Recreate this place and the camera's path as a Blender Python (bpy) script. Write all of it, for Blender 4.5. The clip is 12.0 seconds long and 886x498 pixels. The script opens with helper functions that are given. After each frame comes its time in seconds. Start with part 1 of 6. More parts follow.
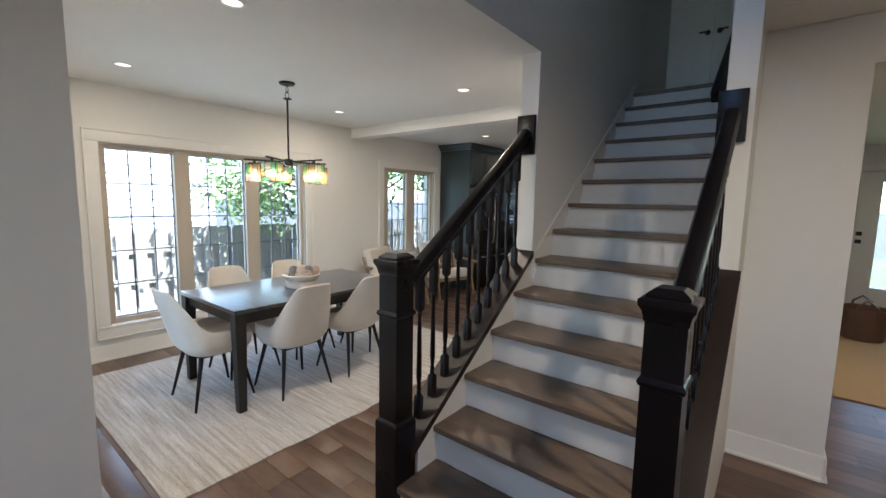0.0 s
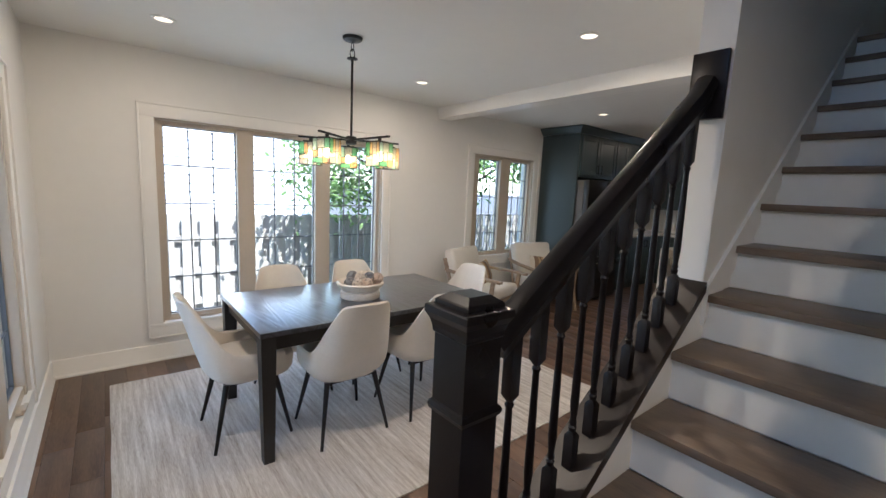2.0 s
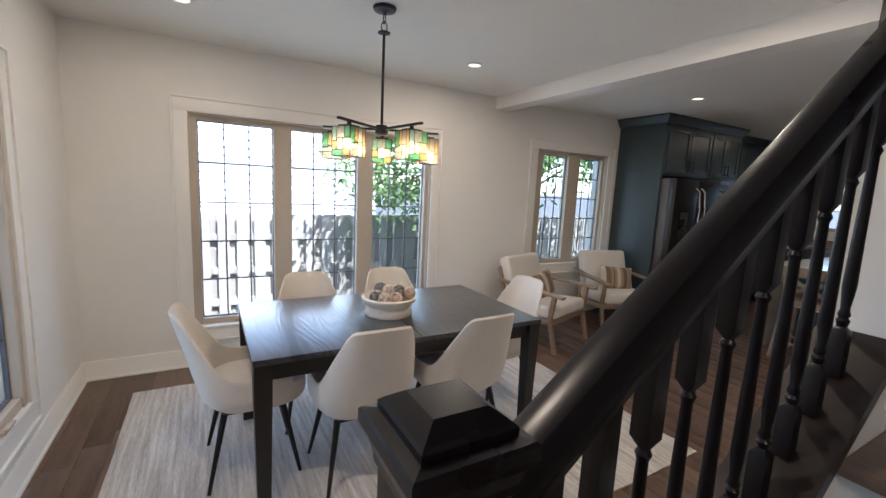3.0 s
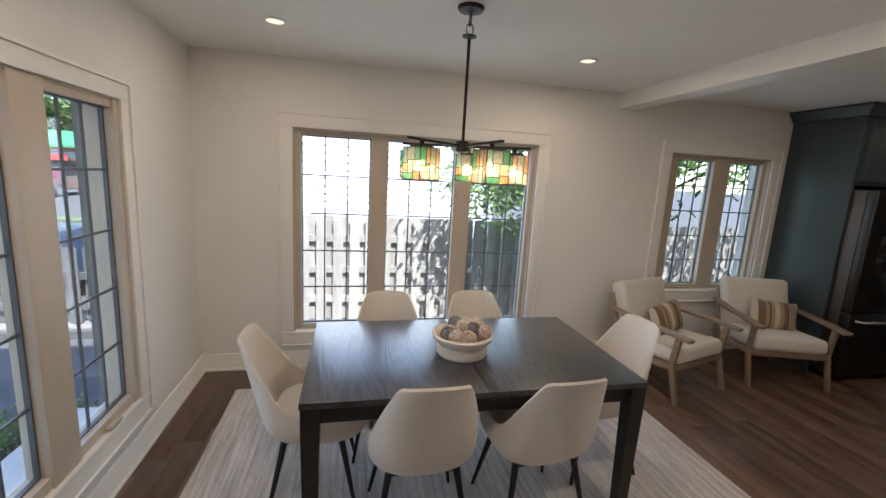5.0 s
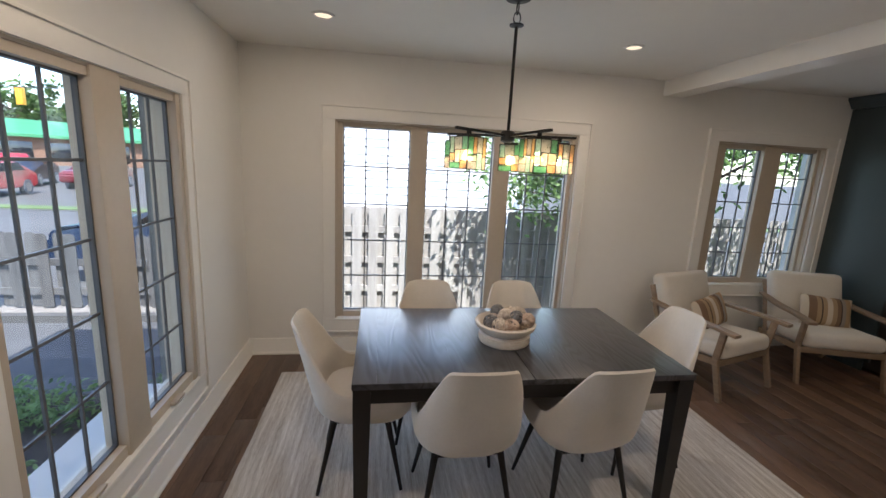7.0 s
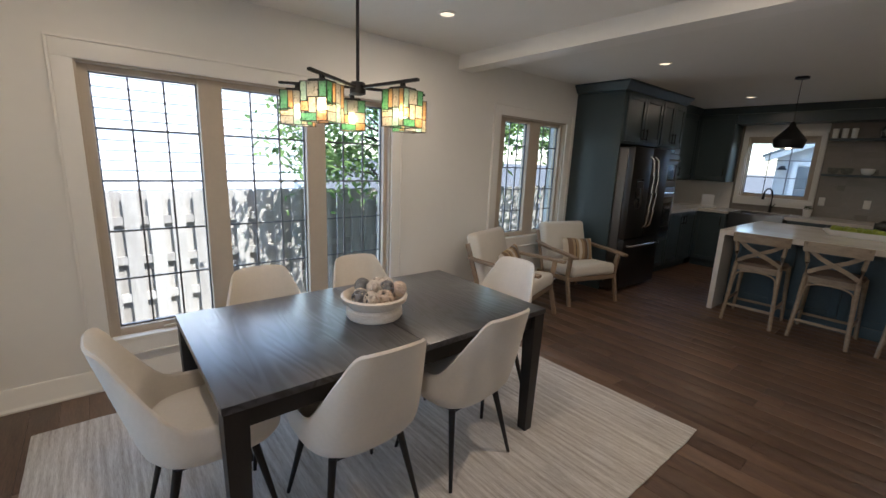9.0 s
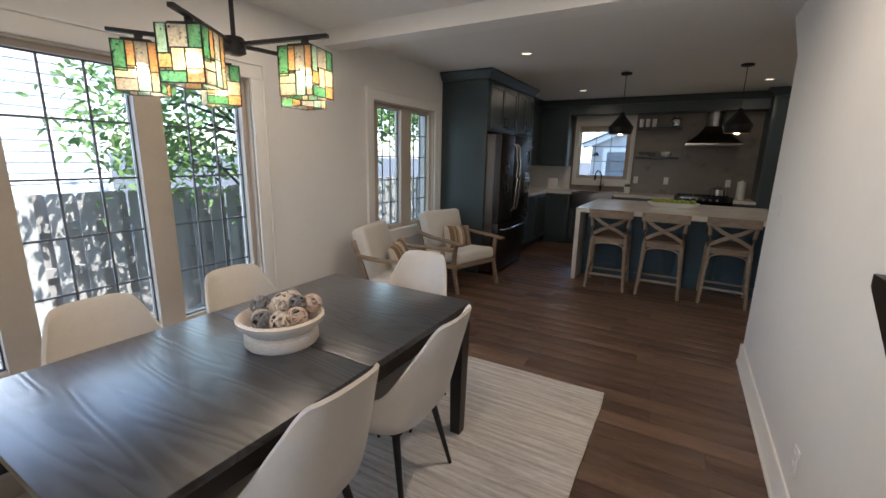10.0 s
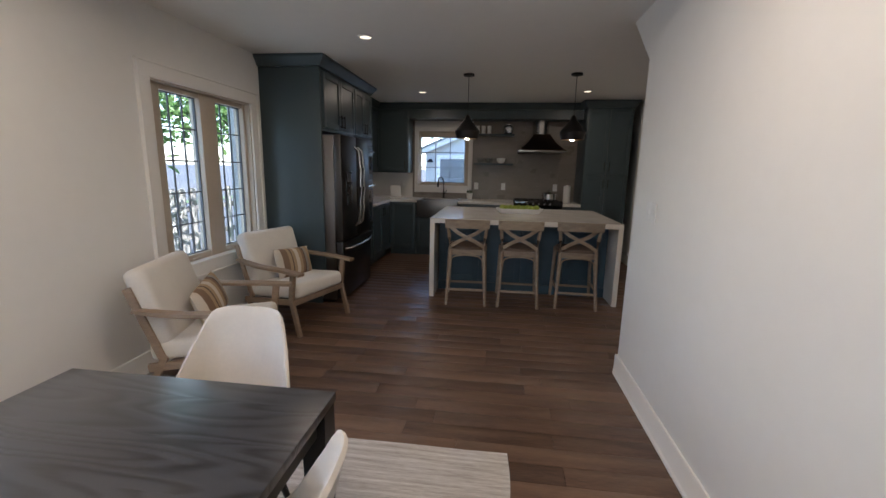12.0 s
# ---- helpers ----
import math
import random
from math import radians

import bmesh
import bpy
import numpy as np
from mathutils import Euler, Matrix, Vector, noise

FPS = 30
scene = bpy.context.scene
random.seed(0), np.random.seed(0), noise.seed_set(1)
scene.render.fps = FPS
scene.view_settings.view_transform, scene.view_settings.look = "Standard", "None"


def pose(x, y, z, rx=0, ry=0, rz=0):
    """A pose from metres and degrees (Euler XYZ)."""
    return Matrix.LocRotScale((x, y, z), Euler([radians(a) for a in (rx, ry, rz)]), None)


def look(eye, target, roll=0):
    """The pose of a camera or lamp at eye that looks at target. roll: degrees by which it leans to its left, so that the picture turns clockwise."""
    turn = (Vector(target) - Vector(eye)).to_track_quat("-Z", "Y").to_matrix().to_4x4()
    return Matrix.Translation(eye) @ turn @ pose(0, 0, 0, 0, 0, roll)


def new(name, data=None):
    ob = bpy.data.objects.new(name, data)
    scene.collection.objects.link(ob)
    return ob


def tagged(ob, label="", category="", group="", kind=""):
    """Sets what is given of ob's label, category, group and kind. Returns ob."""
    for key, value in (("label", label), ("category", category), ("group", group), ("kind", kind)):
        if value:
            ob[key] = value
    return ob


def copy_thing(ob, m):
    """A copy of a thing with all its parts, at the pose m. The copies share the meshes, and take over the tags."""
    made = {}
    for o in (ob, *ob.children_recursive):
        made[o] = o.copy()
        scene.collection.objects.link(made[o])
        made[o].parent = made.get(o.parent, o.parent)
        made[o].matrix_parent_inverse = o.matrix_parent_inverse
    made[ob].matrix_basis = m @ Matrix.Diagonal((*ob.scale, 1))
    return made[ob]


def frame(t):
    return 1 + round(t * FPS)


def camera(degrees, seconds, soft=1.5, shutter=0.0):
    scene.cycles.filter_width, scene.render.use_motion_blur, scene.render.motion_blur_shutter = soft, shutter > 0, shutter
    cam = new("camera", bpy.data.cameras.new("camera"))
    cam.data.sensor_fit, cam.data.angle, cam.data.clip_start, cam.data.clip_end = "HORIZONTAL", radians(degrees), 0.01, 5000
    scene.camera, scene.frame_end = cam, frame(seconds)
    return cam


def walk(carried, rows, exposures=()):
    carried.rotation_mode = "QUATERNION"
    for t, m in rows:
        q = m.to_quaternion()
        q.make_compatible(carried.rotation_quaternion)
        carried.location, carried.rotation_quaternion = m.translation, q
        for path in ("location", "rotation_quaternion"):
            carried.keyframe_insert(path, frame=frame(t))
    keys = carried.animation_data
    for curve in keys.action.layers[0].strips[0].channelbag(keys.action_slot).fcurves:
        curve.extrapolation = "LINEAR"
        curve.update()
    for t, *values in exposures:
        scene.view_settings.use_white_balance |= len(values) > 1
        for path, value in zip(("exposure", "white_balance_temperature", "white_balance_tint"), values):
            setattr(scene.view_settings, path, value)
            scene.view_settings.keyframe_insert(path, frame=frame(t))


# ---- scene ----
cam = camera(93.6, 12.0)
PATH = [
    (0, (0.012, 0.094, 1.486), (-1.224, 1.65, 1.259), 1.1),
    (0.5, (-0.137, 0.243, 1.478), (-1.42, 1.759, 1.243), 1.4),
    (1, (-0.287, 0.393, 1.479), (-1.634, 1.849, 1.228), 1.8),
    (1.5, (-0.478, 0.581, 1.481), (-1.917, 1.946, 1.22), 2.2),
    (2, (-0.628, 0.783, 1.482), (-2.167, 2.031, 1.207), 2.6),
    (2.5, (-0.777, 1.027, 1.483), (-2.415, 2.14, 1.199), 2.7),
    (3, (-0.946, 1.202, 1.478), (-2.665, 2.183, 1.191), 2.8),
    (5, (-1.166, 1.53, 1.642), (-3.086, 1.968, 1.296), 3.2),
    (5.5, (-1.169, 1.537, 1.65), (-3.106, 1.887, 1.296), 3.2),
    (6, (-1.177, 1.54, 1.645), (-3.122, 1.831, 1.283), 3.0),
    (6.5, (-1.175, 1.512, 1.639), (-3.122, 1.777, 1.266), 3.0),
    (6.7, (-1.17, 1.492, 1.64), (-3.115, 1.765, 1.261), 3.0),
    (7.5, (-1.115, 1.325, 1.575), (-3.02, 1.767, 1.182), 2.9),
    (8.5, (-1.305, 1.183, 1.532), (-3.021, 2.123, 1.123), 2.5),
    (9, (-1.467, 1.127, 1.494), (-2.968, 2.38, 1.073), 2.4),
    (9.5, (-1.655, 1.148, 1.474), (-2.903, 2.65, 1.044), 1.8),
    (10, (-1.88, 1.121, 1.438), (-2.848, 2.817, 1.008), 1.2),
    (10.5, (-2.032, 1.121, 1.425), (-2.74, 2.941, 0.991), 0.8),
    (11, (-2.136, 1.247, 1.428), (-2.623, 3.14, 1.006), 0.9),
    (11.5, (-2.201, 1.491, 1.426), (-2.536, 3.422, 1.024), 1.1),
    (12, (-2.268, 1.794, 1.42), (-2.511, 3.742, 1.038), 1.2),
]
walk(cam, [(t, look(eye, target, roll)) for t, eye, target, roll in PATH],
     [(0, 3.62, 5750, 9), (3, 3.36, 5750, 14), (5, 3.04, 6150, 15), (5.6, 2.92, 6150, 15), (6.7, 2.86, 6150, 15), (8.5, 2.95, 6100, 13), (12, 3.30, 5800, 15)])

# ---- light ----
world = bpy.data.worlds.new("world")
scene.world = world
world.use_nodes = True
wn = world.node_tree
sky = wn.nodes.new("ShaderNodeTexSky")
sky.sky_type = "NISHITA"
sky.sun_disc = False
sky.sun_elevation = radians(56)
sky.sun_rotation = radians(70)
wn.links.new(sky.outputs[0], wn.nodes["Background"].inputs[0])
wn.nodes["Background"].inputs[1].default_value = 0.112
sun = new("sun", bpy.data.lights.new("sun", "SUN"))
sun.data.energy, sun.data.angle, sun.data.color = 2.0, radians(0.5), (1.0, 0.95, 0.87)
sun.matrix_world = look((6.6, 2.4, 11.0), (0, 0, 0))


def lamp(name, kind, energy, size, place, color=(1.0, 0.72, 0.45)):
    data = bpy.data.lights.new(name, kind)
    data.energy, data.color = energy, color
    if kind == "AREA":
        data.shape, data.size = "DISK", size
    else:
        data.shadow_soft_size = size
    ob = new(name, data)
    ob.location = place
    return ob


H = 2.44            # room height
# (0.75, 1.25) is an unseen light, added to warm and brighten the entry
CANS = [(-2.16, 1.13), (-3.815, 1.105), (-3.815, 3.04), (-2.165, 3.075), (-3.365, 5.28), (-3.34, 7.74), (-1.15, 7.69), (0.75, 1.25), (1.0, 4.9)]
for cx, cy in CANS:
    lamp("can_lamp", "AREA", 2.3 if cx > 0 else 0.38 if cy > 5 else 0.4 if cx < -3 and cy < 2 else 0.7 if cx < -3 else 1.25, 0.09, (cx, cy, H - 0.012), (1.0, 0.80, 0.58))


# daylight in the window openings
for place, wide, high, energy, turn in (((-4.775, 2.10, 1.13), 1.96, 1.56, 1.6, (0, -90, 0)), ((-4.775, 5.03, 1.31), 1.1, 1.26, 0.55, (0, -90, 0)), ((-2.99, 0.225, 1.13), 1.2, 1.5, 0.35, (90, 0, 0))):
    data = bpy.data.lights.new("window_daylight", "AREA")
    data.shape, data.energy, data.color = "RECTANGLE", energy, (0.76, 0.88, 1.0)
    data.size, data.size_y = (high, wide) if turn[1] else (wide, high)
    new("window_daylight", data).matrix_world = pose(*place, *turn)


# ---- materials ----
def mat(name, col, rough=0.5, metal=0.0, var=0.12, scale=5.0, bump=0.0, bscale=80.0, rnd=0.0, stretch=(1, 1, 1), col2=None, spec=0.5, sheen=0.0, island=0.0):
    """A painted or grained surface: two scales of colour variation and a fine relief."""
    m = bpy.data.materials.new(name)
    m.use_nodes = True
    nt = m.node_tree
    n, L = nt.nodes, nt.links
    b = n["Principled BSDF"]
    b.inputs["Metallic"].default_value = metal
    b.inputs["Specular IOR Level"].default_value = spec
    b.inputs["Sheen Weight"].default_value = sheen
    tc = n.new("ShaderNodeTexCoord")
    info = n.new("ShaderNodeObjectInfo")
    add = n.new("ShaderNodeVectorMath")
    add.operation = "MULTIPLY_ADD"
    L.new(info.outputs["Random"], add.inputs[0])
    add.inputs[1].default_value = (17.0, 31.0, 11.0) if rnd else (0, 0, 0)
    L.new(tc.outputs["Object"], add.inputs[2])
    mp = n.new("ShaderNodeMapping")
    mp.inputs["Scale"].default_value = stretch
    L.new(add.outputs[0], mp.inputs["Vector"])
    n1, n2 = n.new("ShaderNodeTexNoise"), n.new("ShaderNodeTexNoise")
    for q, s, d in ((n1, scale, 6), (n2, scale * 9, 4)):
        q.inputs["Scale"].default_value, q.inputs["Detail"].default_value = s, d
        L.new(mp.outputs[0], q.inputs["Vector"])
    mix = n.new("ShaderNodeMath")
    mix.operation = "MULTIPLY_ADD"
    L.new(n2.outputs["Fac"], mix.inputs[0])
    mix.inputs[1].default_value = 0.45
    half = n.new("ShaderNodeMath")
    half.operation = "MULTIPLY"
    half.inputs[1].default_value = 0.6
    L.new(n1.outputs["Fac"], half.inputs[0])
    L.new(half.outputs[0], mix.inputs[2])
    last = mix.outputs[0]
    if rnd or island:
        src = info.outputs["Random"]
        if island:
            src = n.new("ShaderNodeNewGeometry").outputs["Random Per Island"]
        r = n.new("ShaderNodeMath")
        r.operation = "MULTIPLY_ADD"
        L.new(src, r.inputs[0])
        r.inputs[1].default_value = rnd or island
        L.new(last, r.inputs[2])
        r2 = n.new("ShaderNodeMath")
        r2.operation = "SUBTRACT"
        L.new(r.outputs[0], r2.inputs[0])
        r2.inputs[1].default_value = 0.5 * (rnd or island)
        last = r2.outputs[0]
    ramp = n.new("ShaderNodeValToRGB")
    c2 = col2 or tuple(min(1.0, c * (1 + var)) for c in col)
    c1 = col if col2 else tuple(c * (1 - var) for c in col)
    ramp.color_ramp.elements[0].position, ramp.color_ramp.elements[1].position = 0.3, 0.72
    ramp.color_ramp.elements[0].color, ramp.color_ramp.elements[1].color = (*c1, 1), (*c2, 1)
    L.new(last, ramp.inputs[0])
    L.new(ramp.outputs[0], b.inputs["Base Color"])
    rr = n.new("ShaderNodeMapRange")
    rr.inputs["To Min"].default_value, rr.inputs["To Max"].default_value = max(0.02, rough - 0.08), min(1, rough + 0.08)
    L.new(n1.outputs["Fac"], rr.inputs["Value"])
    L.new(rr.outputs[0], b.inputs["Roughness"])
    if bump:
        nb = n.new("ShaderNodeTexNoise")
        nb.inputs["Scale"].default_value, nb.inputs["Detail"].default_value = bscale, 3
        L.new(mp.outputs[0], nb.inputs["Vector"])
        bp = n.new("ShaderNodeBump")
        bp.inputs["Strength"].default_value, bp.inputs["Distance"].default_value = bump, 0.004
        L.new(nb.outputs["Fac"], bp.inputs["Height"])
        L.new(bp.outputs[0], b.inputs["Normal"])
    return m


def oak(name, dark, light, axis_scale, rough, bands=16.0, board=0.0):
    """Wood with long cathedral grain along x: a distorted wave and fine pores, broken into boards of a width along y."""
    m = mat(name, dark, rough, col2=light, scale=3, bump=0.0, stretch=axis_scale)
    nt = m.node_tree
    n, L = nt.nodes, nt.links
    b = n["Principled BSDF"]
    mp = [q for q in n if q.type == "MAPPING"][0]
    if board:
        sep, div, low, jump = n.new("ShaderNodeSeparateXYZ"), n.new("ShaderNodeMath"), n.new("ShaderNodeMath"), n.new("ShaderNodeVectorMath")
        div.operation, low.operation, jump.operation = "DIVIDE", "FLOOR", "MULTIPLY_ADD"
        src0 = mp.inputs["Vector"].links[0].from_socket
        L.new(src0, sep.inputs[0])
        L.new(sep.outputs["Y"], div.inputs[0])
        div.inputs[1].default_value = board
        L.new(div.outputs[0], low.inputs[0])
        L.new(low.outputs[0], jump.inputs[0])
        jump.inputs[1].default_value = (3.7, 1.3, 5.1)
        L.new(src0, jump.inputs[2])
        L.new(jump.outputs[0], mp.inputs["Vector"])
    nz = n.new("ShaderNodeTexNoise")
    nz.inputs["Scale"].default_value, nz.inputs["Detail"].default_value = 1.0, 1.2
    L.new(mp.outputs[0], nz.inputs["Vector"])
    turns, sine, w = n.new("ShaderNodeMath"), n.new("ShaderNodeMath"), n.new("ShaderNodeMath")
    turns.operation, sine.operation, w.operation = "MULTIPLY", "SINE", "MULTIPLY_ADD"
    turns.inputs[1].default_value = bands
    w.inputs[1].default_value, w.inputs[2].default_value = 0.5, 0.5
    L.new(nz.outputs["Fac"], turns.inputs[0])
    L.new(turns.outputs[0], sine.inputs[0])
    L.new(sine.outputs[0], w.inputs[0])
    ramp = [q for q in n if q.type == "VALTORGB"][0]
    src = ramp.inputs[0].links[0].from_socket
    mx = n.new("ShaderNodeMath")
    mx.operation = "MULTIPLY_ADD"
    L.new(w.outputs[0], mx.inputs[0])
    mx.inputs[1].default_value = 0.75
    L.new(src, mx.inputs[2])
    ramp.color_ramp.elements[0].position, ramp.color_ramp.elements[1].position = 0.42, 1.0
    L.new(mx.outputs[0], ramp.inputs[0])
    bp = n.new("ShaderNodeBump")
    bp.inputs["Strength"].default_value, bp.inputs["Distance"].default_value = 0.45, 0.0009
    L.new(w.outputs[0], bp.inputs["Height"])
    L.new(bp.outputs[0], b.inputs["Normal"])
    L.new(bp.outputs[0], b.inputs["Coat Normal"])
    return m


def glow(name, col, strength):
    m = bpy.data.materials.new(name)
    m.use_nodes = True
    nt = m.node_tree
    nt.nodes.remove(nt.nodes["Principled BSDF"])
    e = nt.nodes.new("ShaderNodeEmission")
    e.inputs[0].default_value, e.inputs[1].default_value = (*col, 1), strength
    nt.links.new(e.outputs[0], nt.nodes["Material Output"].inputs[0])
    return m


def clear_glass(name, tint=(1, 1, 1), gloss=1.0):
    """Thin pane: straight through, with a Fresnel reflection."""
    m = bpy.data.materials.new(name)
    m.use_nodes = True
    nt = m.node_tree
    n, L = nt.nodes, nt.links
    n.remove(n["Principled BSDF"])
    t, g, f, mx = n.new("ShaderNodeBsdfTransparent"), n.new("ShaderNodeBsdfGlossy"), n.new("ShaderNodeLayerWeight"), n.new("ShaderNodeMixShader")
    t.inputs[0].default_value = (*tint, 1)
    g.inputs["Roughness"].default_value = 0.02
    f.inputs["Blend"].default_value = 0.5
    p5 = n.new("ShaderNodeMath")
    p5.operation = "POWER"
    p5.inputs[1].default_value = 5.0
    L.new(f.outputs["Facing"], p5.inputs[0])
    k = n.new("ShaderNodeMath")
    k.operation = "MULTIPLY_ADD"
    k.inputs[1].default_value = 0.9 * gloss
    k.inputs[2].default_value = 0.03 * gloss
    L.new(p5.outputs[0], k.inputs[0])
    L.new(k.outputs[0], mx.inputs[0])
    L.new(t.outputs[0], mx.inputs[1])
    L.new(g.outputs[0], mx.inputs[2])
    L.new(mx.outputs[0], n["Material Output"].inputs[0])
    return m


def art_glass(name, tint):
    """Rippled coloured glass: part clear, part milky, with a wavy gloss."""
    m = bpy.data.materials.new(name)
    m.use_nodes = True
    nt = m.node_tree
    n, L = nt.nodes, nt.links
    n.remove(n["Principled BSDF"])
    t, tl, g = n.new("ShaderNodeBsdfTransparent"), n.new("ShaderNodeBsdfTranslucent"), n.new("ShaderNodeBsdfGlossy")
    t.inputs[0].default_value = (*tint, 1)
    tl.inputs[0].default_value = (*tint, 1)
    g.inputs["Roughness"].default_value = 0.08
    nz, bp = n.new("ShaderNodeTexNoise"), n.new("ShaderNodeBump")
    tc = n.new("ShaderNodeTexCoord")
    L.new(tc.outputs["Object"], nz.inputs["Vector"])
    nz.inputs["Scale"].default_value = 120
    bp.inputs["Strength"].default_value, bp.inputs["Distance"].default_value = 0.6, 0.003
    L.new(nz.outputs["Fac"], bp.inputs["Height"])
    L.new(bp.outputs[0], g.inputs["Normal"])
    a, c = n.new("ShaderNodeMixShader"), n.new("ShaderNodeMixShader")
    mr = n.new("ShaderNodeMapRange")
    mr.inputs["To Min"].default_value, mr.inputs["To Max"].default_value = 0.15, 0.5
    L.new(nz.outputs["Fac"], mr.inputs["Value"])
    L.new(mr.outputs[0], a.inputs[0])
    L.new(t.outputs[0], a.inputs[1])
    L.new(tl.outputs[0], a.inputs[2])
    c.inputs[0].default_value = 0.08
    L.new(a.outputs[0], c.inputs[1])
    L.new(g.outputs[0], c.inputs[2])
    L.new(c.outputs[0], n["Material Output"].inputs[0])
    return m


M_WALL = mat("wall_paint", (0.80, 0.785, 0.745), 0.62, var=0.02, scale=1.5, bump=0.06, bscale=160)
M_CEIL = mat("ceiling_paint", (0.80, 0.785, 0.74), 0.75, var=0.02, scale=1.2, bump=0.05, bscale=140)
M_TRIM = mat("trim_paint", (0.82, 0.80, 0.755), 0.38, var=0.02, scale=3)
M_FRAME = mat("almond_window_paint", (0.50, 0.43, 0.34), 0.42, var=0.05, scale=4)
M_LEAD = mat("dark_glazing_bar", (0.09, 0.094, 0.10), 0.45)
M_GLASS = clear_glass("window_glass", (0.90, 0.925, 0.93))
M_PLANK = mat("plank_floor", (0.072, 0.043, 0.029), 0.33, col2=(0.195, 0.120, 0.080), rnd=0.32, scale=2.2, stretch=(1, 9, 9), bump=0.12, bscale=30)
M_PLANKREST = mat("plank_floor_rest", (0.072, 0.043, 0.029), 0.33, col2=(0.195, 0.120, 0.080), island=0.32, scale=2.2, stretch=(1, 9, 9), bump=0.12, bscale=30)
M_GAP = mat("floor_gap", (0.02, 0.014, 0.01), 0.8)
M_TREAD = mat("tread_wood", (0.115, 0.080, 0.055), 0.42, col2=(0.215, 0.158, 0.112), rnd=0.2, scale=2.4, stretch=(1, 8, 8), bump=0.1, bscale=40)
M_RISER = mat("riser_paint", (0.80, 0.78, 0.73), 0.4, var=0.03, scale=2)
M_BLACKWOOD = mat("black_brown_gloss_paint", (0.005, 0.004, 0.0055), 0.3, var=0.3, scale=6, bump=0.03, bscale=30, spec=0.3)
M_STRING = mat("dark_brown_stained_wood", (0.016, 0.010, 0.008), 0.4, var=0.3, scale=4, stretch=(6, 1, 1))
M_TABLE = oak("black_oak", (0.005, 0.005, 0.0065), (0.036, 0.038, 0.047), (1.1, 7.5, 7.5), 0.33, 75.0, 0.172)
M_TABLE.node_tree.nodes["Principled BSDF"].inputs["Specular IOR Level"].default_value = 0.5
M_TABLE.node_tree.nodes["Principled BSDF"].inputs["Coat Weight"].default_value = 0.8
M_TABLE.node_tree.nodes["Principled BSDF"].inputs["Coat Roughness"].default_value = 0.29
M_TLEG = mat("black_oak_leg", (0.010, 0.009, 0.009), 0.42, var=0.35, scale=4, stretch=(8, 8, 1))
M_FABRIC = mat("cream_fabric", (0.66, 0.61, 0.54), 0.9, var=0.05, scale=8, bump=0.5, bscale=420, sheen=0.25)
M_METAL = mat("black_metal", (0.015, 0.014, 0.014), 0.42, var=0.2, metal=0.4)
M_RUG = mat("woven_rug", (0.30, 0.245, 0.19), 0.95, col2=(0.82, 0.785, 0.73), scale=2.4, stretch=(1.0, 19, 1), bump=0.8, bscale=50)
M_OAKCHAIR = mat("washed_oak", (0.21, 0.145, 0.095), 0.5, col2=(0.34, 0.25, 0.17), scale=3, stretch=(3, 3, 14), rnd=0.15, bump=0.1)
M_STOOL = mat("weathered_oak", (0.20, 0.15, 0.105), 0.55, col2=(0.36, 0.285, 0.205), scale=3, stretch=(4, 4, 12), rnd=0.15, bump=0.15)
M_CUSHION = mat("ivory_cushion", (0.70, 0.655, 0.58), 0.92, var=0.05, scale=6, bump=0.5, bscale=300, sheen=0.3)
M_TEAL = mat("slate_teal_cabinet", (0.051, 0.073, 0.081), 0.36, var=0.05, scale=3)
M_BLUE = mat("slate_blue_island", (0.046, 0.086, 0.115), 0.38, var=0.06, scale=3)
M_QUARTZ = mat("white_quartz", (0.74, 0.70, 0.64), 0.16, var=0.04, scale=4)
M_STEEL = mat("dark_stainless", (0.19, 0.18, 0.175), 0.32, metal=1.0, var=0.04, scale=1.5)
M_BLACKSTEEL = mat("black_stainless", (0.075, 0.07, 0.067), 0.3, metal=1.0, var=0.04, scale=1.5)
M_CHROME = mat("bright_steel", (0.62, 0.61, 0.60), 0.2, metal=1.0, var=0.04)
M_BLACKGLASS = mat("black_glass", (0.008, 0.008, 0.009), 0.08, var=0.1, spec=0.8)
M_SPLASH = mat("grey_backsplash_tile", (0.235, 0.205, 0.175), 0.3, var=0.1, rnd=0.25, scale=3)
M_GROUT = mat("grout", (0.22, 0.20, 0.175), 0.8)
M_PLATE = mat("white_plastic", (0.78, 0.77, 0.74), 0.35, var=0.02)
M_BULB = glow("bulb_glow", (1.0, 0.80, 0.50), 3.2)
M_CAN = glow("can_glow", (1.0, 0.80, 0.55), 0.17)
M_GREENGL = art_glass("green_glass", (0.33, 0.63, 0.41))
M_TEALGL = art_glass("seafoam_glass", (0.62, 0.82, 0.72))
M_AMBER = art_glass("amber_glass", (0.89, 0.63, 0.37))
M_CREAMGL = art_glass("cream_glass", (0.88, 0.80, 0.64))
M_GREYGL = art_glass("clear_ripple_glass", (0.68, 0.66, 0.60))


# ---- modelling ----
def box(bm, x0, y0, z0, x1, y1, z1, bev=0.0, m=None):
    vs = [bm.verts.new((x, y, z)) for x in (x0, x1) for y in (y0, y1) for z in (z0, z1)]
    fs = [bm.faces.new([vs[i] for i in q]) for q in ((0, 1, 3, 2), (4, 6, 7, 5), (0, 4, 5, 1), (2, 3, 7, 6), (0, 2, 6, 4), (1, 5, 7, 3))]
    if m is not None:
        bmesh.ops.transform(bm, matrix=m, verts=vs)
    if bev:
        es = list({e for f in fs for e in f.edges})
        bmesh.ops.bevel(bm, geom=es, offset=bev, segments=2, profile=0.6, affect="EDGES")
    return vs


